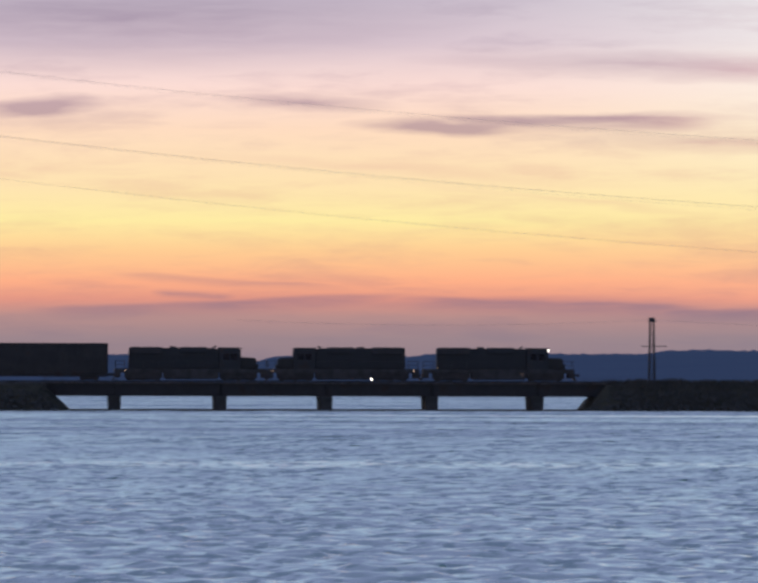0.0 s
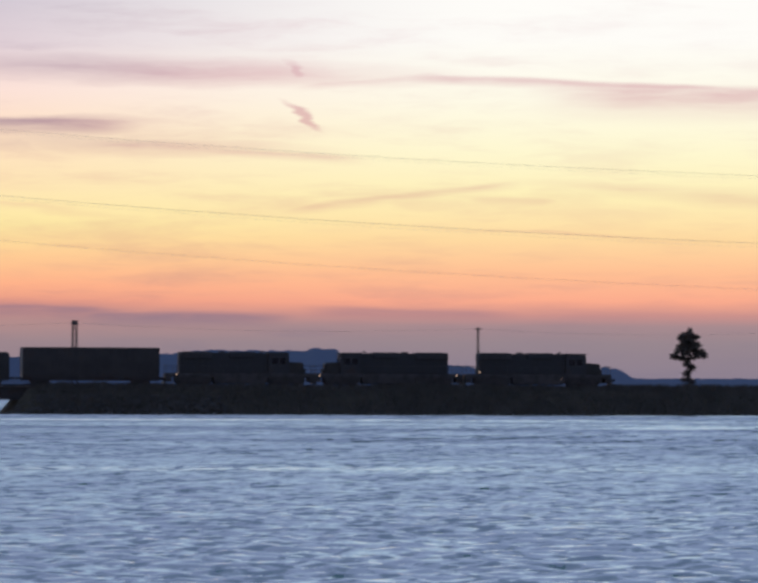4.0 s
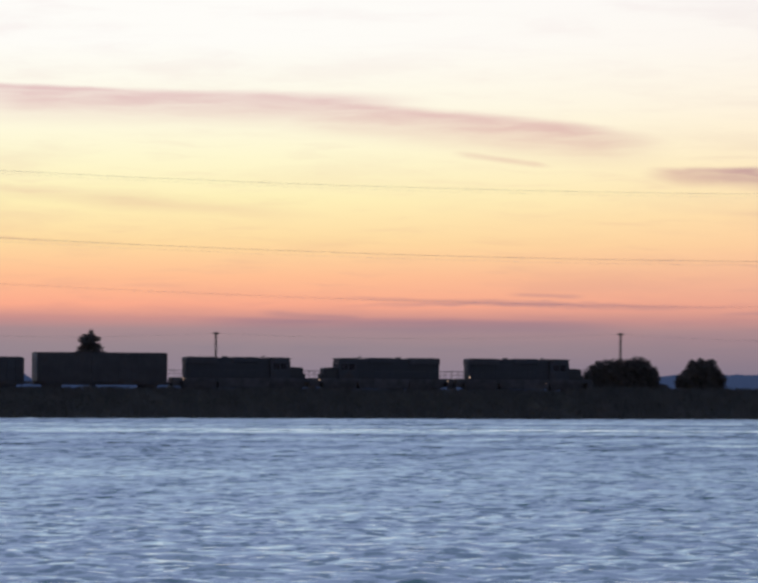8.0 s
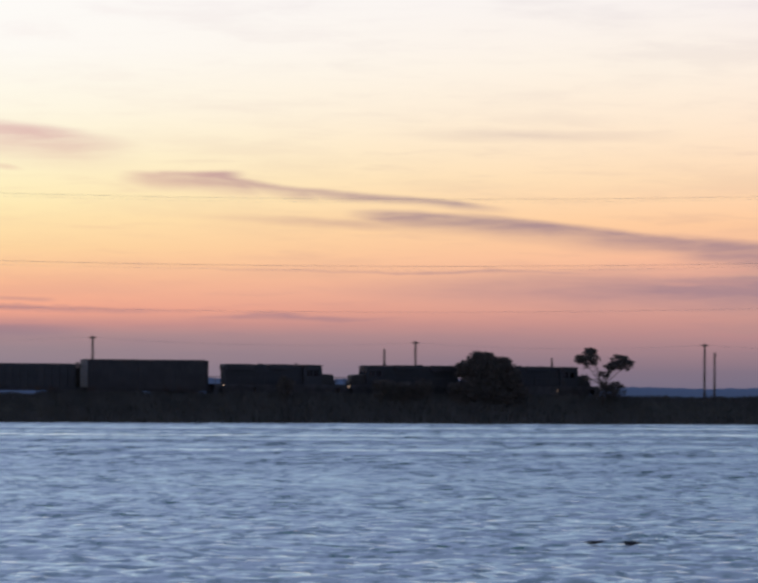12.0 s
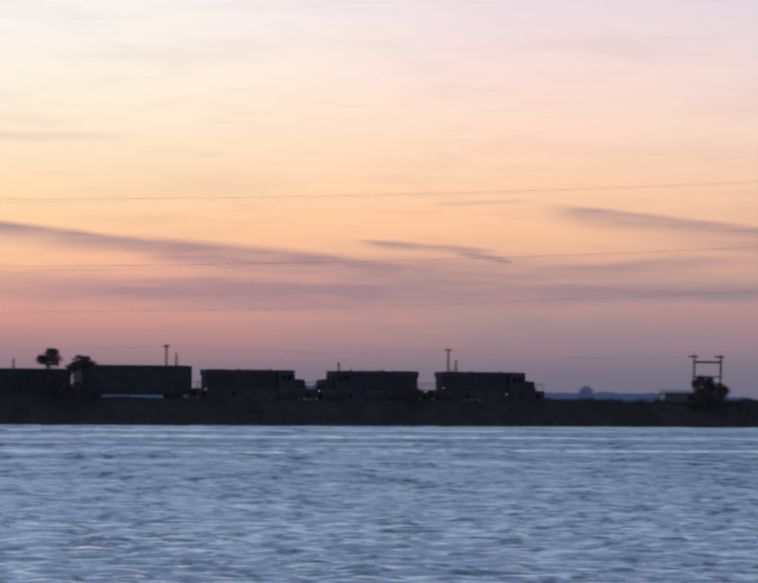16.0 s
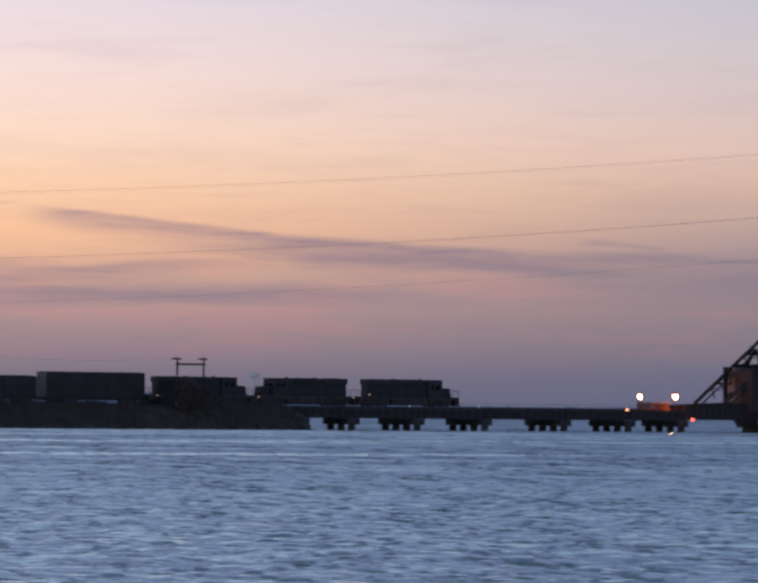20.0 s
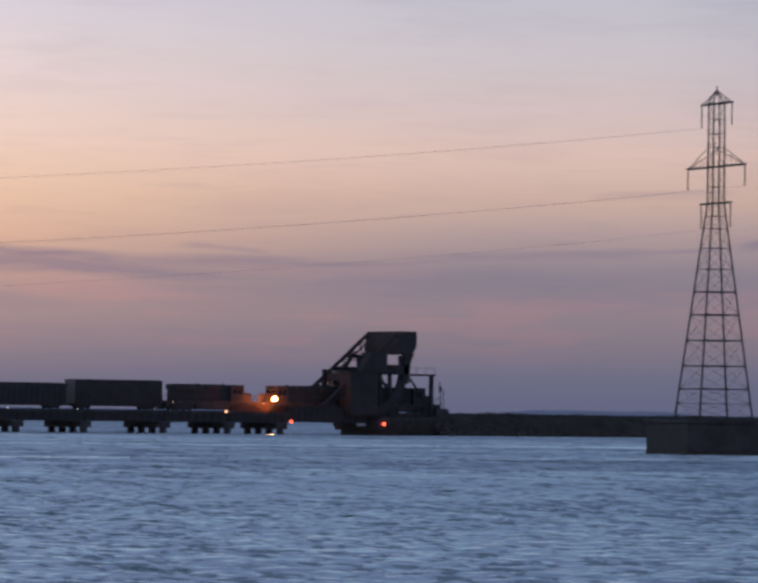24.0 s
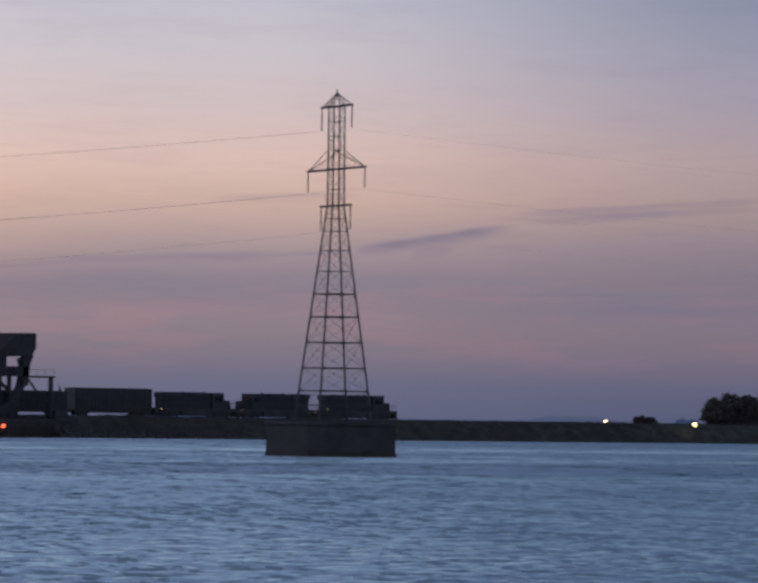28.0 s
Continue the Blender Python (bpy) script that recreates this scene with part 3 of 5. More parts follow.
# ---- causeway and track ----
def causeway(name, x0, x1, label, open_left, open_right, top=3.62, run=4.6):
    """An earth bank along the track; open ends slope into the water."""
    section = ((690.2, -0.25), (692.0, 0.02), (693.2, 0.32), (694.6, 0.66), (696.2, 0.95), (697.2, 1.0), (707.4, 1.0), (709.0, 0.9), (711.5, 0.4), (714.0, 0.0), (716.0, -0.25))
    f = Form()
    cols, x = 0, x0
    while x <= x1 + 0.01:
        k = 1.0
        if open_left:
            k = min(k, (x - x0) / run)
        if open_right:
            k = min(k, (x1 - x) / run)
        k = max(k, 0.0)
        for y, h in section:
            j = 0.5 * noise.noise(Vector((x * 0.21, y * 0.6, 1.3))) + 0.25 * noise.noise(Vector((x * 0.9, y, 7)))
            edge = 1.0 if h in (1.0, -0.25) else 0.0
            z = h * top if h < 0 else h * top * k - 0.6 * (1 - k)
            f.v.append((x, y + (0 if edge else 0.9 * j), z + (0 if edge else 0.35 * j)))
        cols += 1
        x += 1.15
    c = len(section)
    for a in range(cols - 1):
        for b in range(c - 1):
            q = a * c + b
            f.f.append((q, q + c, q + c + 1, q + 1))
    return solid(name, f, EARTH, label, "embankment", "structure")


causeway("ground_west", -260.0, 8.2, "dark earth causeway bank with rough grass", False, True)
causeway("ground_middle", 79.3, 486.5, "long dark earth causeway overgrown with scrub", True, False, run=3.4)
causeway("ground_east", 608.0, 1150.0, "dark causeway bank with low scrub beyond the bridge", False, False, 3.75)


def build_track():
    f = Form()
    f.slab([(-260, 3.5), (1150, 3.5), (1150, 3.86), (-260, 3.86)], 699.4, 703.6)
    solid("track_bed", f, BALLAST, "grey crushed stone ballast under the railway track", "ballast", "structure")
    for y in (700.78, 702.22):
        f = Form()
        f.box(-260, 1150, y - 0.07, y + 0.07, 3.9, 3.93).box(-260, 1150, y - 0.015, y + 0.015, 3.93, 4.05).box(-260, 1150, y - 0.036, y + 0.036, 4.05, RAIL_Z)
        solid("rail", f, STEEL, "worn steel railway rail", "rail", "structure")
    f = Form()
    x = -258.0
    while x < 1148:
        f.box(x, x + 0.24, 700.2, 702.8, 3.74, 3.9)
        x += 0.62
    solid("sleepers", f, TIMBER, "row of dark timber railway sleepers", "sleepers", "stuff")


build_track()


# ---- plate girder bridge ----
def girder_form(x0, x1, y, z0, z1, rib=1.45):
    f = Form()
    f.box(x0, x1, y - 0.02, y + 0.02, z0 + 0.05, z1 - 0.05)
    f.box(x0, x1, y - 0.22, y + 0.22, z0, z0 + 0.06).box(x0, x1, y - 0.22, y + 0.22, z1 - 0.06, z1)
    x = x0 + 0.1
    while x < x1:
        f.box(x, x + 0.05, y - 0.16, y + 0.16, z0 + 0.06, z1 - 0.06)
        x += rib
    return f


def build_girder_bridge():
    b = thing("girder_bridge", "low dark plate girder railway bridge on concrete piers", "bridge")
    piers = [13.62, 28.45, 43.28, 58.15, 73.05]
    ends = [3.6] + piers + [85.0]
    for k in range(6):
        x0, x1 = ends[k] + 0.04, ends[k + 1] - 0.04
        for y in (697.4, 705.6):
            part("girder", girder_form(x0, x1, y, 1.95, 3.62), GIRDER, b, "riveted steel plate girder")
        deck = Form().box(x0, x1, 697.0, 706.0, 3.63, 3.72)
        x = x0 + 0.6
        while x < x1 - 0.4:
            deck.box(x, x + 0.2, 697.65, 705.35, 3.2, 3.62)
            x += 1.8
        part("deck", deck, TIMBER, b, "timber deck on cross beams")
        for y in (696.9, 706.1):
            rail = Form()
            x = x0 + 0.3
            while x < x1:
                rail.rod((x, y, 3.72), (x, y, 4.5), 0.025, sides=5)
                x += 2.4
            for z in (4.15, 4.5):
                rail.rod((x0, y, z), (x1, y, z), 0.02, sides=5)
            part("handrail", rail, STEEL, b, "thin steel handrail")
    for x in piers:
        f = Form()
        f.slab([(x - 0.78, -2.0), (x + 0.78, -2.0), (x + 0.86, 1.5), (x - 0.86, 1.5)], 697.2, 705.8)
        f.box(x - 0.9, x + 0.9, 697.0, 706.0, 1.5, 1.94)
        part("pier", f, CONCRETE, b, "weathered concrete pier with a cap", bevel=0.05)
    for x in (2.6, 86.0):
        part("abutment", Form().box(x - 1.2, x + 1.2, 696.6, 706.4, -1.0, 1.94), CONCRETE, b, "concrete abutment", bevel=0.05)
    boom = Form()
    for k in range(6):
        x0, x1 = (7.4 if k == 0 else ends[k] + 0.9), (79.8 if k == 5 else ends[k + 1] - 0.9)
        boom.box(x0, x1, 696.8, 697.1, -0.12, 0.17)
    part("waling", boom, TIMBER, b, "timber waling just above the water")


build_girder_bridge()


# ---- pile trestle ----
def build_trestle():
    b = thing("pile_trestle", "low railway trestle on groups of concrete piles", "bridge")
    for k, xr in enumerate((498.8, 512.7, 527.4, 545.0, 559.6, 571.8)):
        y1 = 703.0 if k == 0 else 706.0
        part("pile_cap", Form().box(xr - 2.4, xr, 695.3, y1, 0.95, 2.02), CONCRETE, b, "concrete pile cap", bevel=0.06)
        count = 3 if k == 0 else 4
        for m in range(count):
            y = 696.0 + m * (y1 - 0.7 - 696.0) / (count - 1)
            part("column", Form().rod((xr - 1.2, y, -2.0), (xr - 1.2, y, 1.0), 0.68, 0.68, 10), CONCRETE, b, smooth=False)
    xs = [485.6, 497.6, 511.5, 526.2, 543.8, 558.4, 572.0]
    for k in range(6):
        x0, x1 = xs[k] + 0.04, xs[k + 1] - 0.04
        for y in (695.9, 705.6):
            part("girder", girder_form(x0, x1, y, 2.04, 3.5, 1.8), GIRDER, b, "shallow steel girder")
        part("deck", Form().box(x0, x1, 695.5, 706.0, 3.5, 3.72).box(x0, x1, 695.5, 695.7, 3.72, 3.95).box(x0, x1, 705.8, 706.0, 3.72, 3.95), CONCRETE, b, "concrete deck with kerbs")
        rail = Form()
        x = x0 + 0.4
        while x < x1:
            rail.rod((x, 695.6, 3.95), (x, 695.6, 4.75), 0.025, sides=5)
            x += 2.2
        rail.rod((x0, 695.6, 4.75), (x1, 695.6, 4.75), 0.02, sides=5)
        part("handrail", rail, STEEL, b, "thin steel handrail")
    part("abutment", Form().box(484.2, 486.4, 692.6, 709.0, -1.5, 2.02), CONCRETE, b, "concrete abutment", bevel=0.06)


build_trestle()


# ---- bascule bridge ----
def build_bascule():
    b = thing("bascule_bridge", "closed rolling bascule railway bridge with an overhead counterweight", "bridge")
    f = Form().box(594.6, 612.0, 695.0, 707.6, -2.0, 1.7)
    f.slab([(593.6, 0.9), (612.0, 0.9), (612.0, 3.4), (593.4, 3.4), (592.6, 2.4)], 694.6, 707.9)
    part("pier", f, CONCRETE, b, "broad concrete bascule pier", bevel=0.08)
    fender = Form()
    for x in np.arange(595.2, 612.0, 1.9):
        fender.rod((x, 694.3, -1.5), (x, 694.3, 2.6), 0.16, sides=6)
    fender.box(594.8, 612.2, 694.1, 694.3, 0.5, 0.8).box(594.8, 612.2, 694.1, 694.3, 1.7, 2.0)
    part("fender", fender, TIMBER, b, "timber fender piles with walings")
    for side, y in (("near", 697.3), ("far", 705.6)):
        web = Form()
        web.slab([(572.2, 2.25), (592.0, 2.25), (600.0, 3.5), (600.0, 5.4), (590.0, 5.4), (583.0, 5.15), (572.2, 4.7)], y - 0.06, y + 0.06)
        web.box(572.2, 592.0, y - 0.24, y + 0.24, 2.2, 2.28)
        web.slab([(572.2, 4.7), (583.0, 5.15), (590.0, 5.4), (590.0, 5.5), (583.0, 5.25), (572.2, 4.8)], y - 0.24, y + 0.24)
        for x in np.arange(573.0, 591.5, 1.5):
            web.box(x, x + 0.06, y - 0.2, y + 0.2, 2.28, 4.72)
        part("leaf_girder", web, GIRDER, b, "deep plate girder of the lifting leaf")
        # rolling segment: a broad curved rim with spokes
        hub, rad = (592.6, 12.4), 9.2
        arc = [radians(-92 + k * 6.0) for k in range(19)]
        ring = [(hub[0] + rad * math.cos(a), hub[1] + rad * math.sin(a)) for a in arc] + [(hub[0] + (rad - 1.7) * math.cos(a), hub[1] + (rad - 1.7) * math.sin(a)) for a in reversed(arc)]
        part("rolling_segment", Form().slab(ring, y - 0.35, y + 0.35), GIRDER, b, "curved steel rolling segment")
        for deg in (-84, -38):
            a = radians(deg)
            part("spoke", Form().rod((hub[0], y, hub[1]), (hub[0] + 8.0 * math.cos(a), y, hub[1] + 8.0 * math.sin(a)), 0.34, sides=4), GIRDER, b)
        for p, q, r in (((588.8, 5.0), (595.9, 15.2), 0.36), ((586.0, 8.9), (594.0, 8.9), 0.24), ((590.0, 11.7), (600.4, 11.7), 0.5)):
            part("web_strut", Form().rod((p[0], y, p[1]), (q[0], y, q[1]), r, sides=4), GIRDER, b)
        part("main_strut", Form().rod((581.6, y, 5.2), (599.2, y, 18.6), 0.36, sides=4), GIRDER, b, "long sloping riveted strut")
        lace = Form()
        low_, high_ = Vector((581.6, y, 5.2)), Vector((599.2, y, 18.6))
        for k in range(2, 9):
            p = low_.lerp(high_, k / 9)
            lace.rod(p, (p.x + 0.9, y, max(p.z - 2.0, 5.2)), 0.13, sides=4).rod(p, (p.x + 2.2, y, max(p.z - 0.5, 5.2)), 0.12, sides=4)
        lace.rod((583.4, y, 5.2), (598.4, y, 16.6), 0.17, sides=4)
        part("strut_lacing", lace, GIRDER, b, "thin lacing bars")
        post = Form()
        for x in (588.9, 593.2):
            post.box(x - 0.3, x + 0.3, y - 0.3, y + 0.3, 3.6, 12.0)
        part("tower_post", post, GIRDER, b, "braced steel tower posts")
    # machinery room beside the track, and a pale control house on its far side
    for x0, x1, y0, y1, z1, mat, label in ((586.7, 593.4, 695.4, 698.6, 11.4, GIRDER, "riveted machinery housing"), (590.3, 594.2, 704.7, 707.0, 11.9, HOUSE_PAINT, "pale painted control house")):
        room = part("machine_room", Form().box(x0, x1, y0, y1, 3.62, z1), mat, b, label, bevel=0.08)
        for x in np.arange(x0 + 0.9, x1 - 0.4, 1.35):
            part("stiffener", Form().box(x - 0.05, x + 0.05, y0 - 0.06, y0, 3.7, z1 - 0.1), mat, room)
        part("room_roof", Form().box(x0 - 0.15, x1 + 0.15, y0 - 0.15, y1 + 0.15, z1, z1 + 0.14), GIRDER, room)
    part("link_plate", Form().slab([(589.9, 11.54), (596.2, 11.54), (596.2, 15.2), (592.6, 15.2), (591.0, 13.5)], 696.2, 697.9), GIRDER, b, "deep riveted plate below the counterweight", bevel=0.06)
    for name, outline in (("tail_plate", [(588.6, 10.3), (598.0, 10.3), (598.0, 12.6), (591.4, 12.6)]), ("tail_plate", [(597.0, 12.62), (599.6, 12.62), (599.6, 14.88), (596.8, 14.88)]),
                          ("tail_strut", [(594.2, 14.2), (596.78, 14.2), (596.78, 14.9), (595.0, 14.9)])):
        part(name, Form().slab(outline, 705.2, 706.0), GIRDER, b, "riveted plate of the far truss")
    # pale plate added where bright water would show through a gap at the pier
    part("gauge_board", Form().box(587.0, 589.2, 693.95, 694.05, 1.65, 2.15), HOUSE_PAINT, b, "pale plate standing in for a bright gap at the pier")
    for x in (595.4, 597.7):
        part("tower_column", Form().box(x - 0.28, x + 0.28, 697.0, 697.6, 3.5, 11.9), GIRDER, b)
    part("machine_room_bridge", Form().box(588.8, 593.2, 698.3, 704.7, 9.9, 11.3), GIRDER, b, "housing over the track", bevel=0.06)
    part("counterweight", Form().slab([(599.9, 19.2), (603.5, 19.2), (603.5, 16.4), (602.4, 14.9), (599.4, 14.9), (599.2, 16.5)], 696.4, 706.6), GIRDER, b, "dark overhead concrete counterweight", bevel=0.12)
    hang = Form()
    for y in (697.0, 706.0):
        hang.slab([(600.7, 15.2), (603.0, 15.2), (602.1, 13.4), (601.7, 9.5), (600.3, 9.5), (600.5, 12.6)], y - 0.5, y + 0.5)
    hang.slab([(598.7, 15.2), (600.4, 15.2), (599.9, 12.0), (598.3, 12.0)], 705.5, 706.5)
    hang.box(598.2, 601.8, 696.5, 706.5, 11.2, 13.0)
    part("hanger", hang, GIRDER, b, "heavy steel counterweight hangers")
    plat = Form().box(601.0, 608.2, 696.4, 698.6, 11.0, 11.35)
    plat.box(607.1, 607.75, 696.5, 697.1, 3.6, 11.0)
    plat.rod((601.9, 697.0, 10.9), (607.0, 697.0, 5.4), 0.2, sides=4)
    plat.rod((599.6, 697.0, 5.5), (607.3, 697.0, 5.5), 0.09, sides=4)
    for x in (601.5, 603.6, 605.8, 608.0):
        plat.rod((x, 696.5, 11.35), (x, 696.5, 12.5), 0.035, sides=5)
    plat.rod((601.5, 696.5, 12.5), (608.0, 696.5, 12.5), 0.035, sides=5)
    part("platform", plat, GIRDER, b, "raised steel platform with a rail")
    deck = Form().box(572.1, 612.0, 697.6, 705.3, 3.42, 3.7)
    part("deck", deck, TIMBER, b, "timber track deck")
    mast = Form().rod((610.4, 697.2, 3.6), (609.8, 697.2, 10.1), 0.12, 0.08).box(609.7, 610.1, 696.9, 697.2, 8.2, 9.2).rod((611.0, 697.2, 3.6), (610.8, 697.2, 8.6), 0.09, 0.06)
    mast.box(608.6, 611.6, 696.6, 697.8, 3.6, 5.0)
    part("signal_mast", mast, STEEL, b, "slim signal mast")


build_bascule()


def flood_lamp(x, y, reach):
    t = thing("flood_lamp", "lit floodlight on a steel bridge post", "lamp", (x, y, 3.75), "bridge floodlights")
    part("post", Form().rod((0, 0, -0.1), (0, 0, 2.45), 0.07, 0.05), STEEL, t)
    part("bracket", Form().rod((0, 0, 2.45), (0, reach, 2.6), 0.05), STEEL, t)
    part("bulb", Form().ball((0, reach, 2.6), 0.4), LAMP_WARM, t, "glowing warm white bulb", smooth=True)
    part("hood", Form().rod((0, reach, 3.12), (0, reach, 3.26), 0.6, 0.25, 12), STEEL, t, "small steel lamp hood")
    light = bpy.data.lights.new("flood", "POINT")
    light.energy, light.color, light.shadow_soft_size = 2800, (1.0, 0.17, 0.018), 0.55
    lamp = new("flood", light)
    lamp.location = (x, y + reach, 6.35)


flood_lamp(570.8, 698.3, -0.4)
flood_lamp(568.6, 705.0, 0.4)
guard = thing("guard_panel", "red-brown painted guard boards beside the bridge lamps", "panel", (566.6, 698.75, 3.7))
for k in range(6):
    part("board", Form().box(-4.0, 3.4, -0.03, 0.03, 0.02 + k * 0.27, 0.25 + k * 0.27), BOARD_RED, guard)
for x in (-3.8, -1.2, 1.2, 3.2):
    part("post", Form().box(x - 0.07, x + 0.07, 0.04, 0.18, 0.0, 1.75), BOARD_RED, guard)


def beacon(name, at, material, label, r=0.22, stem=0.6):
    t = thing(name, label, "lamp", at)
    part("stem", Form().rod((0, 0, -stem), (0, 0, -r * 0.5), 0.06), STEEL, t)
    part("lens", Form().ball((0, 0, 0), r, 5, 8), material, t, smooth=True)


beacon("navigation_light", (593.6, 693.9, 2.05), LAMP_RED, "red navigation light on the bridge fender", 0.32, 1.2)
beacon("navigation_light", (572.6, 695.2, 2.3), LAMP_RED, "red navigation light at the end of the trestle", 0.27, 0.4)
beacon("deck_light", (557.5, 695.2, 3.97), LAMP_DEEP, "orange lamp on the trestle kerb", 0.22, 0.3)
beacon("yard_light", (139.2, 706.2, 5.05), LAMP_DEEP, "orange lamp on a post beside a bush", 0.2, 1.9)
beacon("yard_light", (769.9, 706.5, 4.31), LAMP_YELLOW, "small yellow lamp on the far causeway", 0.34, 1.0)
beacon("yard_light", (781.9, 692.2, 3.95), LAMP_YELLOW, "yellow lamp on a post at the foot of the causeway", 0.38, 3.8)
for bearing, up_deg, r, reach, mat in ((4.075, 0.034, 0.85, 3420, LAMP_BRIGHT), (4.25, 0.042, 0.8, 3420, LAMP_DEEP), (3.84, 0.033, 0.6, 3420, LAMP_DEEP), (13.12, 0.028, 0.45, 3420, LAMP_SHORE), (35.74, 0.012, 0.42, 3420, LAMP_SHORE), (36.22, 0.012, 0.4, 3420, LAMP_SHORE), (37.02, 0.011, 0.36, 3420, LAMP_SHORE),
                                       (37.84, 0.0, 0.42, 3420, LAMP_SHORE), (10.61, 0.215, 0.85, 3560, LAMP_BRIGHT), (10.665, 0.215, 0.9, 3560, LAMP_BRIGHT)):
    a = radians(bearing)
    beacon("shore_light", (reach * math.sin(a), reach * math.cos(a), 4 + reach * math.tan(radians(up_deg))), mat, "distant lamp on the far shore", r, 4.0)


# ---- water tower on the far shore ----
def build_water_tower():
    a = radians(34.44)
    t = thing("water_tower", "pale water tower on the far shore", "water tower", (3300 * math.sin(a), 3300 * math.cos(a), 0.0))
    for x, y in ((-1, -1), (1, -1), (1, 1), (-1, 1)):
        part("leg", Form().rod((x * 2.6, y * 2.6, -0.4), (x * 1.7, y * 1.7, 22.4), 0.28, 0.22, 6), FAR_PALE, t)
    part("riser", Form().rod((0, 0, -0.4), (0, 0, 22), 0.5, 0.5, 8), FAR_PALE, t)
    part("tank", Form().ball((0, 0, 24.0), 3.0, 8, 14, 0.7), FAR_PALE, t, "pale round tank", smooth=True)


build_water_tower()


# ---- transmission line ----
LINE_TURN = -18.8
LINE_AT = Vector((380.6, 390.0, 0.0))


def build_pylon():
    t = thing("pylon", "tall steel lattice power pylon on a concrete river pier", "pylon", (LINE_AT.x + 0.17, LINE_AT.y - 0.16, 3.8), "power pylons", turn=LINE_TURN)
    half = lambda z: (3.16 + (0.69 - 3.16) * (z - 4.0) / 23.4 if z < 27.4 else 0.69 - 0.03 * (z - 27.4) / 10.9)
    corners = ((1, 1), (-1, 1), (-1, -1), (1, -1))
    at = lambda c, z: Vector((c[0] * half(z), c[1] * half(z), z - 3.8))
    for c in corners:
        f = Form().rod(at(c, 3.8), at(c, 27.4), 0.13, 0.1, 4).rod(at(c, 27.4), at(c, 38.3), 0.1, 0.08, 4)
        part("leg", f, GALV, t)
    levels = (5.5, 7.1, 9.6, 12.4, 15.2, 17.7, 20.2, 22.5, 24.6, 26.0, 27.4, 29.2, 31.4, 33.5, 35.0, 36.6, 38.3)
    heavy = (7.1, 9.6, 12.4, 15.2, 17.7, 27.4, 31.4, 38.3)
    for z in levels:
        r = 0.1 if z in heavy else 0.045
        for k in range(4):
            part("ring_brace", Form().rod(at(corners[k], z), at(corners[(k + 1) % 4], z), r, sides=4), GALV, t)
    for z0, z1 in zip((4.0,) + levels[:-1], levels):
        for k in range(4):
            c, d = corners[k], corners[(k + 1) % 4]
            part("cross_brace", Form().rod(at(c, z0), at(d, z1), 0.024, sides=3), GALV, t)
            part("cross_brace", Form().rod(at(d, z0), at(c, z1), 0.024, sides=3), GALV, t)
    peak = Form()
    for c in corners:
        peak.rod(at(c, 38.3), (0, 0, 36.0), 0.06, sides=4)
    peak.rod((0, 0, 35.6), (0, 0, 36.4), 0.08, sides=5)
    part("peak", peak, GALV, t)
    for z, reach, rise, drop in ((38.3, 3.8, 1.4, 2.5), (31.4, 7.2, 2.1, 2.3), (27.4, 3.7, 0.0, 2.7)):
        arm = part("cross_arm", Form().box(-0.2, 0.2, -reach, reach, z - 3.9, z - 3.7), GALV, t)
        # stays: the top arm hangs from the peak, the middle arm from the mast, with thin lacing between
        for s in (-1, 1) if rise else ():
            tip = Vector((0, s * reach, z - 3.8))
            for x in (-1, 1):
                head = Vector((0, 0, 36.0)) if rise < 2 else Vector((x * half(z), s * half(z), z + rise - 3.8))
                part("arm_stay", Form().rod(tip, head, 0.045, sides=4), GALV, arm)
            lace = Form()
            for k in range(1, 7):
                low_ = tip.lerp(Vector((0, s * half(z), z - 3.8)), k / 7)
                high_ = tip.lerp(head, k / 7)
                lace.rod(low_, high_, 0.02, sides=3).rod(low_, tip.lerp(head, (k + 0.8) / 7), 0.016, sides=3)
            part("arm_lacing", lace, GALV, arm, "thin lacing bars")
        for s in (-1, 1):
            g = Form().rod((0, s * reach, z - 3.8), (0, s * reach, z - 3.8 - drop), 0.05, sides=6)
            for k in range(12):
                zz = z - 4.1 - (drop - 0.4) * k / 11
                g.rod((0, s * reach, zz), (0, s * reach, zz - 0.07), 0.13, 0.07, 8)
            part("insulator", g, CERAMIC, arm, "hanging insulator string")
    return t


pylon = build_pylon()


def pylon_pier(p, lift):
    t = thing("pylon_pier", "massive dark concrete pier standing in the river", "pier", (p.x, p.y, 0), "pylon piers", turn=LINE_TURN)
    part("shaft", Form().box(-5.35, 5.35, -5.35, 5.35, -2.0, 3.35 + lift), CONCRETE, t, "plain concrete shaft", bevel=0.1)
    part("cap", Form().box(-5.55, 5.55, -5.55, 5.55, 3.35 + lift, 3.8 + lift), CONCRETE, t, "overhanging concrete cap", bevel=0.06)
    part("waterline_band", Form().box(-5.4, 5.4, -5.4, 5.4, -0.6, 0.35), TIMBER, t, "dark wet band at the waterline", bevel=0.04)


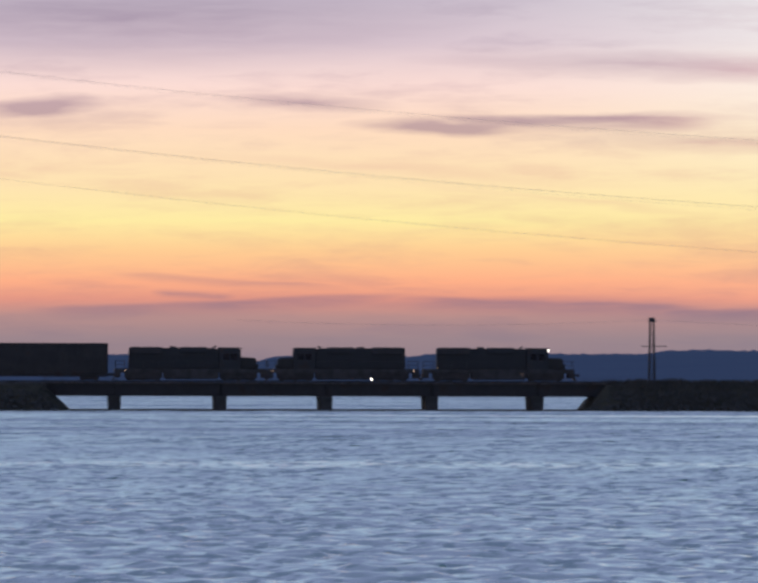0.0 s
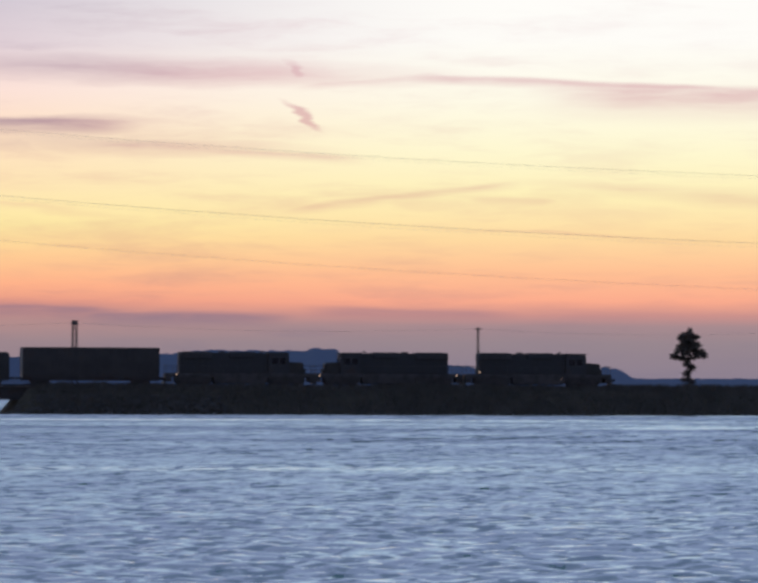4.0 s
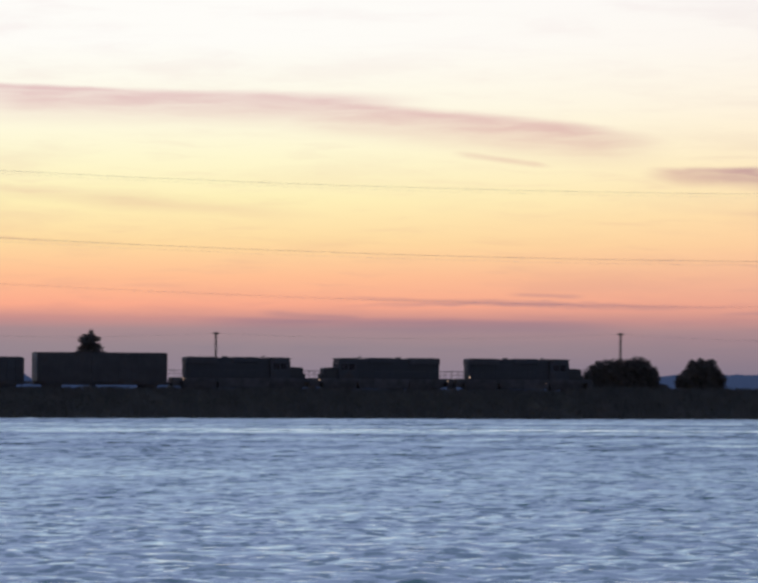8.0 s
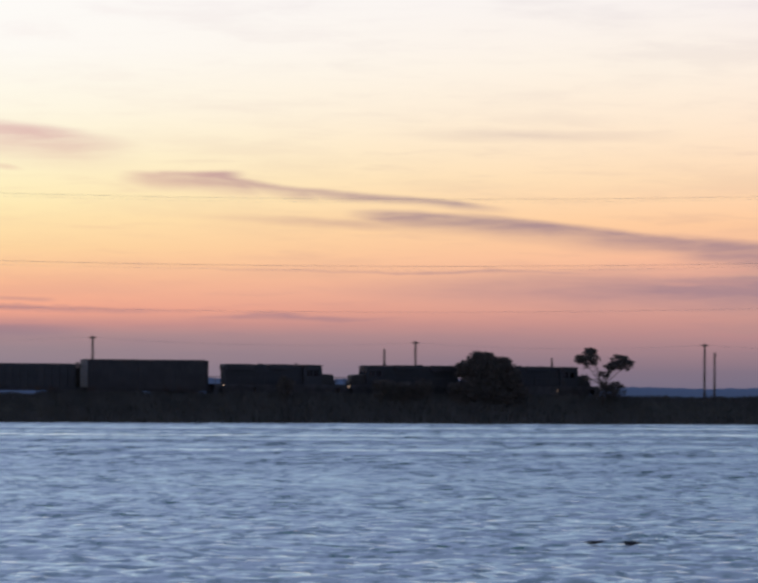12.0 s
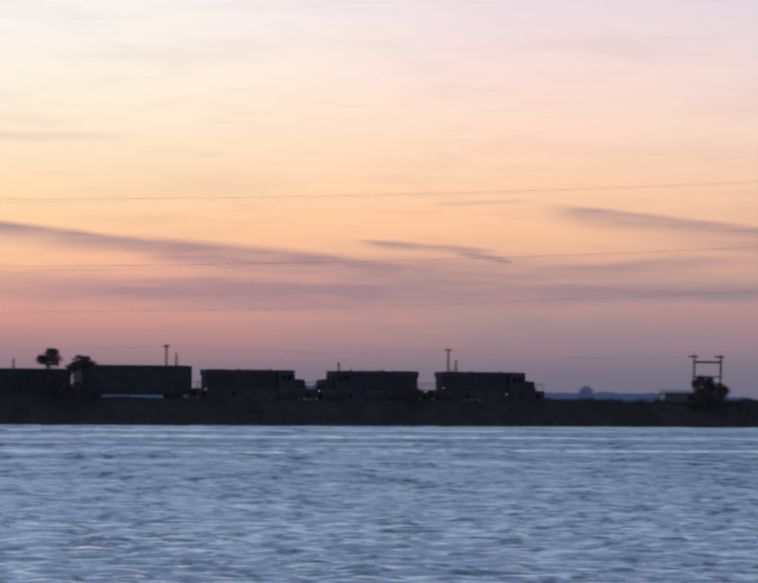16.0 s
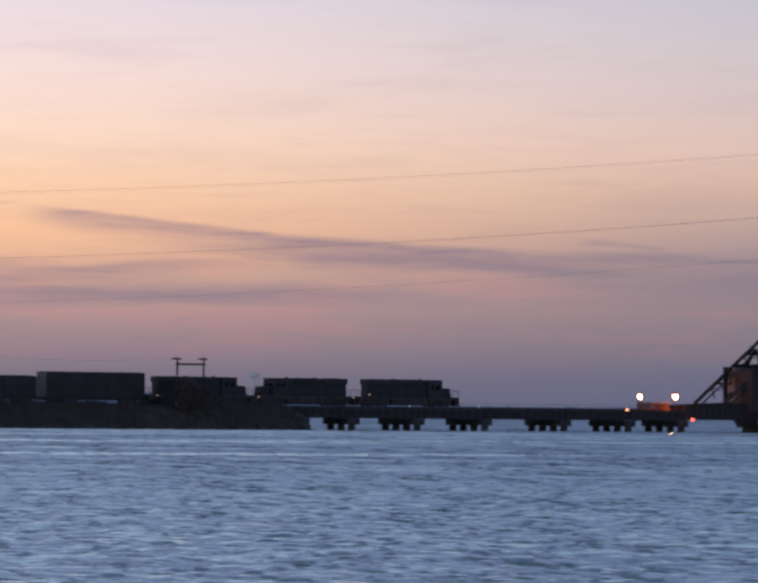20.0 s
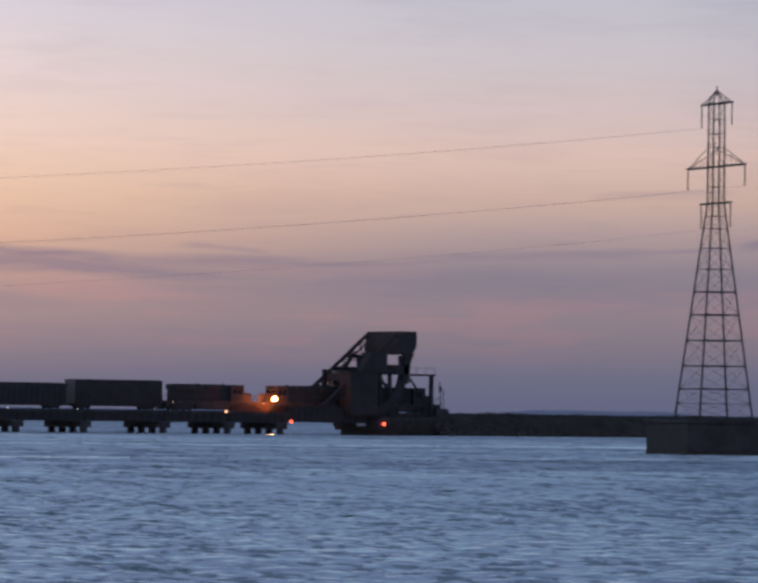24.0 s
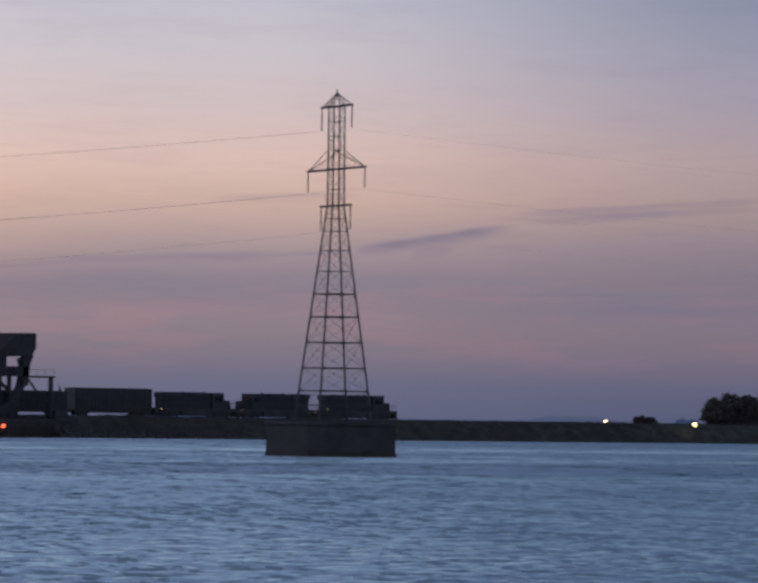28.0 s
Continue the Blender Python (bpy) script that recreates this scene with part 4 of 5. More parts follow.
pylon_pier(LINE_AT, 0.0)
along = Vector((math.cos(radians(LINE_TURN)), math.sin(radians(LINE_TURN)), 0))
across = Vector((-along.y, along.x, 0))
for s, lift in ((-430, 3.9), (380, 0.0)):
    p = LINE_AT + along * s
    copy_thing(pylon, pose(p.x, p.y, 3.8 + lift, 0, 0, LINE_TURN))
    pylon_pier(p, lift)
for z, reach, thick in ((35.7, 3.8, 0.012), (29.0, 7.2, 0.015), (24.6, 3.7, 0.008)):
    for s, share in ((-1, 1.0), (1, 0.35)):
        for span, low_at, sag in ((-430.0, -200.0, 3.07e-4), (380.0, 190.0, 2.0e-4)):
            f = Form()
            pts = []
            for k in range(41):
                d = span * k / 40
                pts.append(LINE_AT + along * d + across * (s * reach) + Vector((0, 0, z + sag * ((d - low_at) ** 2 - low_at ** 2))))
            f.tube(pts, thick * share if span < 0 else thick * share * 0.55)
            solid("power_line", f, WIRE, "sagging overhead power conductor", "cable", group="power conductors")


# ---- line-side poles ----
def utility_pole(x, top, arms, y=708.0, r=0.17, foot=3.4, lean=0.0):
    t = thing("utility_pole", "weathered timber utility pole with a crossarm" if arms else "bare weathered timber pole beside the track", "pole", (x, y, foot), "line-side poles")
    h = top - foot
    part("pole", Form().rod((0, 0, -0.4), (lean, 0, h), r, r * 0.7, 8), POLE_WOOD, t)
    for k in range(arms):
        z = h - 0.3 - 0.75 * k
        arm = part("crossarm", Form().box(-0.07, 0.07, -1.15, 1.15, z - 0.07, z + 0.07).box(-0.6, 0.6, -0.05, 0.05, z + 0.02, z + 0.12), POLE_WOOD, t)
        for yy in (-1.0, -0.45, 0.45, 1.0):
            part("insulator", Form().rod((0, yy, z + 0.07), (0, yy, z + 0.25), 0.06, 0.04, 6), CERAMIC, arm)
    return t


MAIN = ((31.0, 13.0), (90.6, 13.15), (149.6, 12.6), (200.3, 12.6), (264.0, 12.95), (317.6, 12.65), (368.3, 12.75), (420.8, 12.7), (469.4, 12.0))
for x, top in MAIN[2:-1]:
    utility_pole(x, top, 1, r=0.2)
for x, top in ((312.3, 11.4), (370.1, 11.4), (341.2, 10.2), (400.0, 10.1), (422.3, 10.8)):
    utility_pole(x, top, 0, r=0.2)


def lattice_mast(x, y, foot, top):
    t = thing("lattice_mast", "slim steel lattice mast beside the bridge abutment", "mast", (x, y, foot))
    h = top - foot
    wide = lambda z: 0.42 - 0.16 * z / h
    corners = ((1, 1), (-1, 1), (-1, -1), (1, -1))
    at = lambda c, z: Vector((c[0] * wide(z), c[1] * wide(z), z))
    for c in corners:
        part("leg", Form().rod(at(c, -0.4), at(c, h), 0.11, 0.09, 4), STEEL, t)
    steps = np.linspace(0.4, h, 11)
    for z0, z1 in zip(steps, steps[1:]):
        for k in range(4):
            c, d = corners[k], corners[(k + 1) % 4]
            part("brace", Form().rod(at(c, z0), at(d, z1), 0.03, sides=3).rod(at(c, z1), at(d, z1), 0.03, sides=3), STEEL, t)
    part("head_frame", Form().box(-0.55, 0.55, -0.5, 0.5, h, h + 0.12).box(-0.4, 0.4, -0.35, 0.35, h + 0.12, h + 0.62), STEEL, t, "small platform with a lamp housing")
    part("side_arm", Form().box(-1.5, 2.2, -0.06, 0.06, h * 0.62, h * 0.62 + 0.1), STEEL, t)


lattice_mast(*MAIN[1][:1], 708.0, 3.4, MAIN[1][1] - 0.5)
stay = solid("pole_stay", Form().rod((418.6, 708.0, 3.4), (421.6, 708.0, 9.2), 0.14, 0.1), POLE_WOOD, "sloping timber stay against a pole", "stay")
for (x0, z0), (x1, z1) in zip(MAIN, MAIN[1:]):
    for y in (707.0, 709.0):
        f, pts = Form(), []
        for k in range(13):
            u = k / 12
            pts.append((x0 + (x1 - x0) * u, y, z0 + (z1 - z0) * u - 0.2 - 3.0 * u * (1 - u)))
        f.tube(pts, 0.005, 4)
        solid("telegraph_wire", f, WIRE, "thin sagging wire between line-side poles", "cable", group="line-side wires")


def build_gantry():
    t = thing("signal_gantry", "timber and steel H-frame gantry beside the track", "gantry", (0, 708, 3.4))
    for x in (469.5, 474.9):
        part("post", Form().rod((x, 0, -0.3), (x, 0, 8.5), 0.2, 0.15, 8), POLE_WOOD, t)
        part("crossarm", Form().box(x - 1.1, x + 0.7, -0.08, 0.08, 8.35, 8.65), POLE_WOOD, t)
        part("spike", Form().rod((x, 0, 8.6), (x, 0, 9.2), 0.05), STEEL, t)
    part("beam", Form().box(469.3, 475.2, -0.12, 0.12, 7.4, 7.75), POLE_WOOD, t)
    part("lower_beam", Form().box(469.0, 475.2, -0.1, 0.1, 5.0, 5.2), POLE_WOOD, t)


build_gantry()


def build_hut():
    t = thing("signal_hut", "small trackside hut with a pale metal roof", "hut", (465.2, 706.8, 3.6))
    part("wall", Form().box(-3.0, 3.0, -1.0, 1.0, -0.8, 2.1), PALE, t, "grey boarded walls")
    roof = Form().box(-3.4, 3.4, -1.4, 1.4, 2.1, 2.17)
    roof.v = [(x, y, z + 0.16 * (y + 1.4)) for x, y, z in roof.v]
    part("roof", roof, ROOF_TIN, t, "pale sheet metal roof")
    part("door", Form().box(-3.05, -3.0, -0.8, 0.5, -0.5, 1.7), ROOF_TIN, t, "pale door")


build_hut()


# ---- plants ----
def leaves(f, rng, c, r, count, size, shell=0.35):
    """Small bent leaf sprays scattered in an uneven ball."""
    for _ in range(count):
        d = Vector((rng.gauss(0, 1), rng.gauss(0, 1), rng.gauss(0, 1))).normalized()
        k = (shell + (1 - shell) * rng.random() ** 0.6) * (0.8 + 0.35 * rng.random())
        p = Vector(c) + Vector((d.x * r[0], d.y * r[1], d.z * r[2])) * k
        u = Vector((rng.gauss(0, 1), rng.gauss(0, 1), rng.gauss(0, 0.6))).normalized()
        v = u.orthogonal().normalized()
        v.rotate(Matrix.Rotation(rng.uniform(0, 6.3), 3, u))
        s = size * rng.uniform(0.6, 1.4)
        f.face(p - u * s, p + v * s * 0.45, p + u * s, p - v * s * 0.45)


def broad_tree(name, label, x, y, foot, trunk, clumps, seed, size=0.3, density=95, leaf=None):
    """trunk: height and radius of the bole; clumps: offset and radii of the crown's masses."""
    rng = random.Random(seed)
    t = thing(name, label, "tree" if name != "bush" else "bush", (x, y, foot))
    h, r = trunk
    wood = Form()
    fork = Vector((rng.uniform(-0.2, 0.2), 0, h))
    wood.rod((0, 0, -0.8), fork, r, r * 0.7, 8)
    for cx, cy, cz, rx, ry, rz in clumps:
        end = Vector((cx, cy, cz))
        mid = fork.lerp(end, 0.5) + Vector((rng.uniform(-0.3, 0.3), rng.uniform(-0.2, 0.2), 0.3))
        wood.rod(fork, mid, r * 0.5, r * 0.3, 6).rod(mid, end, r * 0.3, r * 0.08, 5)
        for _ in range(4):
            tip = end + Vector((rng.uniform(-1, 1) * rx, rng.uniform(-1, 1) * ry, rng.uniform(-0.6, 0.9) * rz)) * 0.8
            wood.rod(mid.lerp(end, rng.uniform(0.3, 0.9)), tip, r * 0.14, 0.02, 4)
    part("trunk", wood, BARK, t, "dark trunk with limbs")
    f = Form()
    for cx, cy, cz, rx, ry, rz in clumps:
        leaves(f, rng, (cx, cy, cz), (rx, ry, rz), int(density * rx * (rz + ry) * 0.9) + 40, size)
        for _ in range(7):
            d = Vector((rng.gauss(0, 1), rng.gauss(0, 1), rng.gauss(0.3, 0.8))).normalized()
            q = (cx + d.x * rx * 0.9, cy + d.y * ry * 0.9, cz + d.z * rz * 0.9)
            leaves(f, rng, q, (rx * 0.35, ry * 0.35, rz * 0.35), int(density * 0.3 * rx) + 14, size * 0.9, 0.1)
    part("crown", f, leaf or LEAF, t, "ragged dark leafy crown")
    return t


def conifer(x, y, foot, height, seed):
    rng = random.Random(seed)
    t = thing("pine_tree", "thin ragged pine standing on the causeway bank", "tree", (x, y, foot))
    part("trunk", Form().rod((0, 0, -0.8), (0.15, 0, height - 0.3), 0.2, 0.04, 8), BARK, t)
    f, wood = Form(), Form()
    z = 1.6
    while z < height - 0.4:
        u = min(max((z - 5.4) / (height - 5.4), 0.0), 1.0)
        reach = (0.9 if z < 5.2 else 2.7 * (1.0 - 0.75 * u)) * rng.uniform(0.7, 1.15)
        for _ in range(5 if z > 5.0 else 1):
            a = rng.uniform(0, 6.3)
            tip = Vector((math.cos(a) * reach, math.sin(a) * reach, z + rng.uniform(-0.25, 0.35)))
            wood.rod((0.1, 0, z - 0.2), tip, 0.05, 0.015, 4)
            leaves(f, rng, tip * 0.8 + Vector((0, 0, z * 0.2)), (0.75, 0.75, 0.42), 80, 0.2, 0.1)
            leaves(f, rng, tip * 0.4 + Vector((0, 0, z * 0.6)), (0.6, 0.6, 0.4), 40, 0.2, 0.1)
        z += rng.uniform(0.4, 0.6)
    leaves(f, rng, (0.1, 0, height - 0.55), (0.55, 0.55, 0.75), 110, 0.2, 0.1)
    part("branches", wood, BARK, t)
    part("crown", f, LEAF, t, "dark needles with gaps of sky")


broad_tree("bush", "dark rounded bush behind the railway track", 137.5, 709.0, 3.2, (0.6, 0.15), ((0.0, 0, 2.3, 2.0, 1.5, 1.6), (-1.6, 0, 1.5, 1.7, 1.3, 1.2), (1.7, 0, 1.4, 1.6, 1.3, 1.1)), 22, 0.26, 110)
conifer(181.5, 709.0, 3.2, 9.4, 4)
broad_tree("broad_tree", "wide dark round-topped tree behind the track", 264.7, 709.6, 2.6, (1.4, 0.35),
           ((-4.0, 0, 3.3, 2.1, 1.9, 2.0), (-1.8, 0.3, 4.2, 2.5, 2.1, 2.1), (0.9, 0, 4.4, 2.2, 2.0, 2.0), (2.9, 0, 4.9, 1.7, 1.7, 1.9), (4.4, 0, 3.4, 1.7, 1.6, 1.8), (-1.2, -0.4, 1.9, 5.0, 1.8, 1.9), (3.4, 0, 1.9, 3.2, 1.8, 1.9), (6.6, 0, 1.3, 1.6, 1.2, 1.0)), 11, 0.26, 190)
broad_tree("broad_tree", "compact dark bushy tree behind the track", 277.7, 709.6, 2.6, (1.2, 0.28), ((-0.6, 0, 4.5, 1.8, 1.7, 1.8), (1.2, 0, 4.6, 1.7, 1.7, 1.6), (-2.2, 0, 3.0, 1.6, 1.6, 1.5), (2.4, 0, 3.2, 1.6, 1.6, 1.6), (0.2, 0, 2.0, 3.8, 1.8, 2.0)), 12, 0.26, 190)
broad_tree("bush", "small dark bush on the causeway bank", 290.2, 695.0, 3.0, (0.6, 0.12), ((0, 0, 2.4, 1.3, 1.2, 1.5),), 13)
broad_tree("bush", "low ragged hedge of scrub beside poles", 309.4, 695.0, 3.0, (0.6, 0.15), ((-3.0, 0, 2.2, 1.9, 1.2, 1.4), (0.5, 0, 1.9, 2.4, 1.2, 1.3), (3.6, 0, 2.4, 1.6, 1.2, 1.4)), 14)
broad_tree("broad_tree", "tall dome-shaped dark tree on the causeway", 323.4, 695.2, 2.6, (1.6, 0.4),
           ((-0.3, 0, 6.6, 2.6, 2.0, 1.8), (2.5, 0, 5.9, 2.5, 2.0, 1.7), (-2.7, 0, 5.5, 2.0, 2.0, 1.4), (4.5, 0, 4.2, 1.9, 1.8, 2.0), (0.6, 0, 4.3, 4.6, 1.9, 2.3),
            (5.9, 0, 2.5, 1.5, 1.4, 1.3), (-2.4, 0, 2.2, 3.2, 1.6, 1.7), (3.0, 0, 1.7, 4.2, 1.6, 1.5)), 15, 0.27, 180)
broad_tree("broad_tree", "open forked tree with two ragged tufted crowns", 343.9, 695.2, 2.6, (3.2, 0.2),
           ((-2.6, 0, 7.5, 1.9, 1.5, 1.4), (-4.1, 0, 7.3, 1.0, 0.9, 0.6), (-2.3, 0, 8.6, 0.9, 0.8, 0.6), (3.0, 0, 7.0, 1.9, 1.4, 1.1), (1.5, 0, 6.2, 1.2, 1.0, 0.7), (4.2, 0, 6.5, 0.9, 0.9, 0.9),
            (0.2, 0, 5.0, 0.9, 0.8, 0.6), (-3.1, 0, 4.5, 0.7, 0.6, 0.45), (1.4, 0, 2.5, 2.8, 1.4, 1.3)), 16, 0.24, density=75)
broad_tree("bush", "small ragged bush beside the track", 406.6, 695.2, 3.0, (0.8, 0.12), ((0, 0, 2.0, 1.5, 1.2, 1.1),), 18)
broad_tree("broad_tree", "dark bushy tree beside the signal hut", 463.3, 694.6, 2.6, (1.3, 0.25), ((-0.6, 0, 4.3, 2.0, 1.7, 1.6), (1.2, 0, 3.0, 2.7, 1.7, 1.8), (-1.5, 0, 2.0, 2.2, 1.5, 1.3)), 19)
broad_tree("bush", "low dark bush on the far causeway", 783.6, 707.5, 3.2, (0.6, 0.12), ((-1.4, 0, 1.4, 1.8, 1.3, 0.9), (1.3, 0, 1.2, 1.7, 1.3, 0.9)), 20)
broad_tree("broad_tree", "large spreading dark tree on the far causeway", 814.0, 707.0, 3.0, (1.8, 0.5), ((-8.0, 0, 3.6, 3.8, 3.0, 2.9), (-3.0, 0, 4.6, 4.2, 3.2, 2.9), (3.5, 0, 4.2, 4.2, 3.2, 2.9), (9.0, 0, 3.4, 4.0, 3.0, 2.9), (0, 0, 1.8, 11.0, 2.6, 1.8)), 21, 0.4, 60)

# tall trees on the far shore, blue from the haze glow painted into HILL
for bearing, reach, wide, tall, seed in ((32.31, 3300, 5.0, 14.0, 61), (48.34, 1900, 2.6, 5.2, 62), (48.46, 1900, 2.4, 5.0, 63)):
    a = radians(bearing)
    broad_tree("far_tree", "lone dark tree on the far shore, blue with painted haze", reach * math.sin(a), reach * math.cos(a), 0.6, (tall * 0.4, wide * 0.09),
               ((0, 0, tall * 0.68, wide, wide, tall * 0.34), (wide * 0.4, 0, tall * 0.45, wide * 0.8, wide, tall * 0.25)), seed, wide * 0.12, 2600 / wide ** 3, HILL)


def scrub(name, label, x0, x1, y0, y1, top, seed, rate):
    """Grass, reeds and brush on a bank: top is the height of its crest above the water."""
    rng = random.Random(seed)
    f = Form()
    for _ in range(int((x1 - x0) * rate)):
        x, y = rng.uniform(x0, x1), rng.uniform(y0, y1)
        u = min(max((y - 691.8) / 4.4, 0.0), 1.0) if y < 700 else 1.0
        ground = 3.45 * u
        tall = (0.66 + 0.24 * noise.noise(Vector((x * 0.06, seed, 0))) + 0.2 * noise.noise(Vector((x * 0.35, seed, 4)))) * (top - 3.3)
        h = max(0.25, tall * rng.uniform(0.6, 1.25))
        lean = Vector((rng.gauss(0, 0.22), rng.gauss(0, 0.2), 1)) * h
        p = Vector((x, y, ground - 0.25))
        wide = Vector((rng.uniform(0.06, 0.2), rng.uniform(-0.1, 0.1), 0))
        f.face(p - wide, p + wide, p + wide * 0.5 + lean * 0.7, p + lean * 1.1, p - wide * 0.6 + lean * 0.65)
    return solid(name, f, REED, label, "scrub", "stuff")


for x0, x1, crest, seed in ((83.5, 175.0, 4.75, 31), (174.0, 256.0, 4.8, 38), (255.0, 347.0, 5.2, 41), (345.0, 432.0, 4.75, 36), (430.0, 453.0, 5.2, 44), (452.0, 462.0, 4.3, 47), (461.0, 484.5, 5.0, 50)):
    scrub("bank_scrub", "dark reeds and brush along the causeway bank", x0, x1, 691.8, 698.4, crest, seed, 95)
    scrub("bank_scrub", "short dark grass behind the railway track", x0, x1, 705.0, 709.0, crest - 0.05, seed + 1, 70)
scrub("bank_scrub", "rough grass on the western bank", -60.0, 4.2, 691.8, 697.0, 4.1, 33, 45)
for x0, x1, crest, seed in ((611.0, 700.0, 4.65, 34), (699.0, 775.0, 4.5, 53), (774.0, 850.0, 4.15, 56)):
    scrub("bank_scrub", "dark grass and brush on the eastern causeway", x0, x1, 691.9, 698.6, crest, seed, 80)
    scrub("bank_scrub", "dark grass behind the eastern track", x0, x1, 705.0, 709.0, crest - 0.1, seed + 1, 40)


def riprap():
    rng = random.Random(8)
    f = Form()
    for x0, x1 in ((-20.0, 6.6), (79.6, 110.0), (470.0, 486.0), (606.0, 640.0)):
        for _ in range(int((x1 - x0) * 11)):
            x, u = rng.uniform(x0, x1), rng.random()
            near_end = min(1.0, max(0.0, (7.0 - x) / 4.4 if x < 50 else (x - 79.2) / 4.4 if x < 200 else 1.0))
            y, z = 691.4 + 3.6 * u, 2.5 * u * near_end - 0.5 * (1 - near_end)
            s = rng.uniform(0.25, 0.6)
            k = len(f.v)
            f.ball((x, y, z + 0.1), s, 3, 5, 0.7)
            for i in range(k, len(f.v)):
                f.v[i] = tuple(c + rng.uniform(-0.2, 0.2) * s for c in f.v[i])
    solid("riprap", f, STONE, "rough dark stones along the water's edge", "stones", "stuff")


riprap()


# ---- the train ----
def wheelset(parent, x, r):
    """Two wheels on an axle."""
    f = Form().rod((x, -0.72, r), (x, 0.72, r), 0.09, sides=8)
    part("axle", f, STEEL, parent)
    for y in (-0.76, 0.76):
        g = Form().rod((x, y - 0.07, r), (x, y + 0.07, r), r, sides=20).rod((x, y - 0.1, r), (x, y + 0.1, r), 0.16, sides=8)
        part("wheel", g, STEEL, parent)


def coupler(parent, x, d):
    f = Form().box(min(x, x + 0.7 * d), max(x, x + 0.7 * d), -0.12, 0.12, 0.75, 1.0).box(min(x + 0.55 * d, x + 0.85 * d), max(x + 0.55 * d, x + 0.85 * d), -0.2, 0.2, 0.66, 1.08)
    part("coupler", f, STEEL, parent)


def build_locomotive():
    t = thing("locomotive", "dark six-axle diesel locomotive with a low nose", "locomotive", group="train locomotives")
    f = Form().box(-10.6, 10.6, -1.5, 1.5, 1.13, 1.72)
    for s in (-1, 1):
        f.slab([(s * 10.6, 0.5), (s * 10.75, 0.5), (s * 10.75, 1.6), (s * 10.6, 1.6)][::s], -1.45, 1.45)
        f.slab([(s * 10.6, 0.45), (s * 9.9, 0.45), (s * 9.9, 1.3), (s * 10.6, 1.3)][::-s], -1.5, -1.1)
        f.slab([(s * 10.6, 0.45), (s * 9.9, 0.45), (s * 9.9, 1.3), (s * 10.6, 1.3)][::-s], 1.1, 1.5)
    part("underframe", f, STEEL, t, "heavy steel underframe with steps")
    hood = Form().slab([(-8.75, 1.72), (4.0, 1.72), (4.0, 4.45), (3.2, 4.62), (-8.5, 4.62), (-8.75, 4.4)], -0.95, 0.95)
    part("long_hood", hood, LOCO_PAINT, t, "long dark engine hood", bevel=0.05)
    panel = Form().box(0, 0.72, -0.02, 0.02, 1.9, 3.6).mesh("hood_door", LOCO_PAINT)
    for k in range(14):
        for y in (-0.97, 0.97):
            part("hood_door", panel, LOCO_PAINT, t).location = (-7.8 + 0.84 * k, y, 0)
    part("radiator", Form().slab([(-8.7, 3.75), (-4.0, 3.75), (-4.0, 4.72), (-8.6, 4.72), (-8.7, 4.5)], -1.45, 1.45), LOCO_PAINT, t, "flared radiator section", bevel=0.06)
    part("brake_blister", Form().box(-1.6, 2.2, -1.3, 1.3, 3.9, 4.74), LOCO_PAINT, t, "raised dynamic brake housing", bevel=0.08)
    for x in (-7.6, -6.2, -4.9, -0.7, 1.2):
        part("roof_fan", Form().rod((x, 0, 4.6), (x, 0, 4.77), 0.6, 0.57, 14), STEEL, t)
    part("exhaust", Form().box(-3.0, -2.2, -0.3, 0.3, 4.6, 4.84), STEEL, t)
    cab = Form().slab([(4.0, 1.72), (7.0, 1.72), (7.0, 3.0), (4.0, 3.0)], -1.52, 1.52)
    cab.slab([(4.0, 3.86), (7.0, 3.86), (7.0, 4.05), (6.85, 4.5), (6.5, 4.6), (4.2, 4.62), (4.0, 4.5)], -1.52, 1.52)
    for y in (-1.46, 1.46):
        for x0, x1 in ((4.0, 4.5), (5.4, 5.6), (6.5, 7.0)):
            cab.box(x0, x1, y - 0.06, y + 0.06, 2.98, 3.88)
    cab.box(6.94, 7.0, -0.12, 0.12, 2.98, 3.88).box(6.94, 7.0, -1.4, 1.4, 2.98, 3.34).box(4.0, 4.06, -1.4, 1.4, 2.98, 3.88)
    c = part("cab", cab, LOCO_PAINT, t, "dark driver's cab")
    for y in (-1.46, 1.46):
        for x in (4.5, 5.6):
            part("side_window", Form().box(x, x + 0.9, y - 0.012, y + 0.012, 3.0, 3.86), CAB_GLASS, c)
    for y in (-0.76, 0.76):
        part("windscreen", Form().box(6.96, 6.98, y - 0.64, y + 0.64, 3.34, 3.86), CAB_GLASS, c)
    part("cab_roof", Form().slab([(3.9, 4.55), (7.15, 4.5), (7.15, 4.6), (6.6, 4.7), (3.9, 4.72)], -1.56, 1.56), LOCO_PAINT, t, "overhanging cab roof")
    part("short_nose", Form().slab([(7.0, 1.72), (9.15, 1.72), (9.2, 3.05), (8.95, 3.25), (7.0, 3.35)], -0.95, 0.95), NOSE_PAINT, t, "low short nose", bevel=0.06)
    part("fuel_tank", Form().slab([(-3.6, 0.2), (3.6, 0.2), (3.9, 0.6), (3.9, 1.25), (-3.9, 1.25), (-3.9, 0.6)], -1.4, 1.4), STEEL, t, "slung fuel tank", bevel=0.08)
    rails = Form()
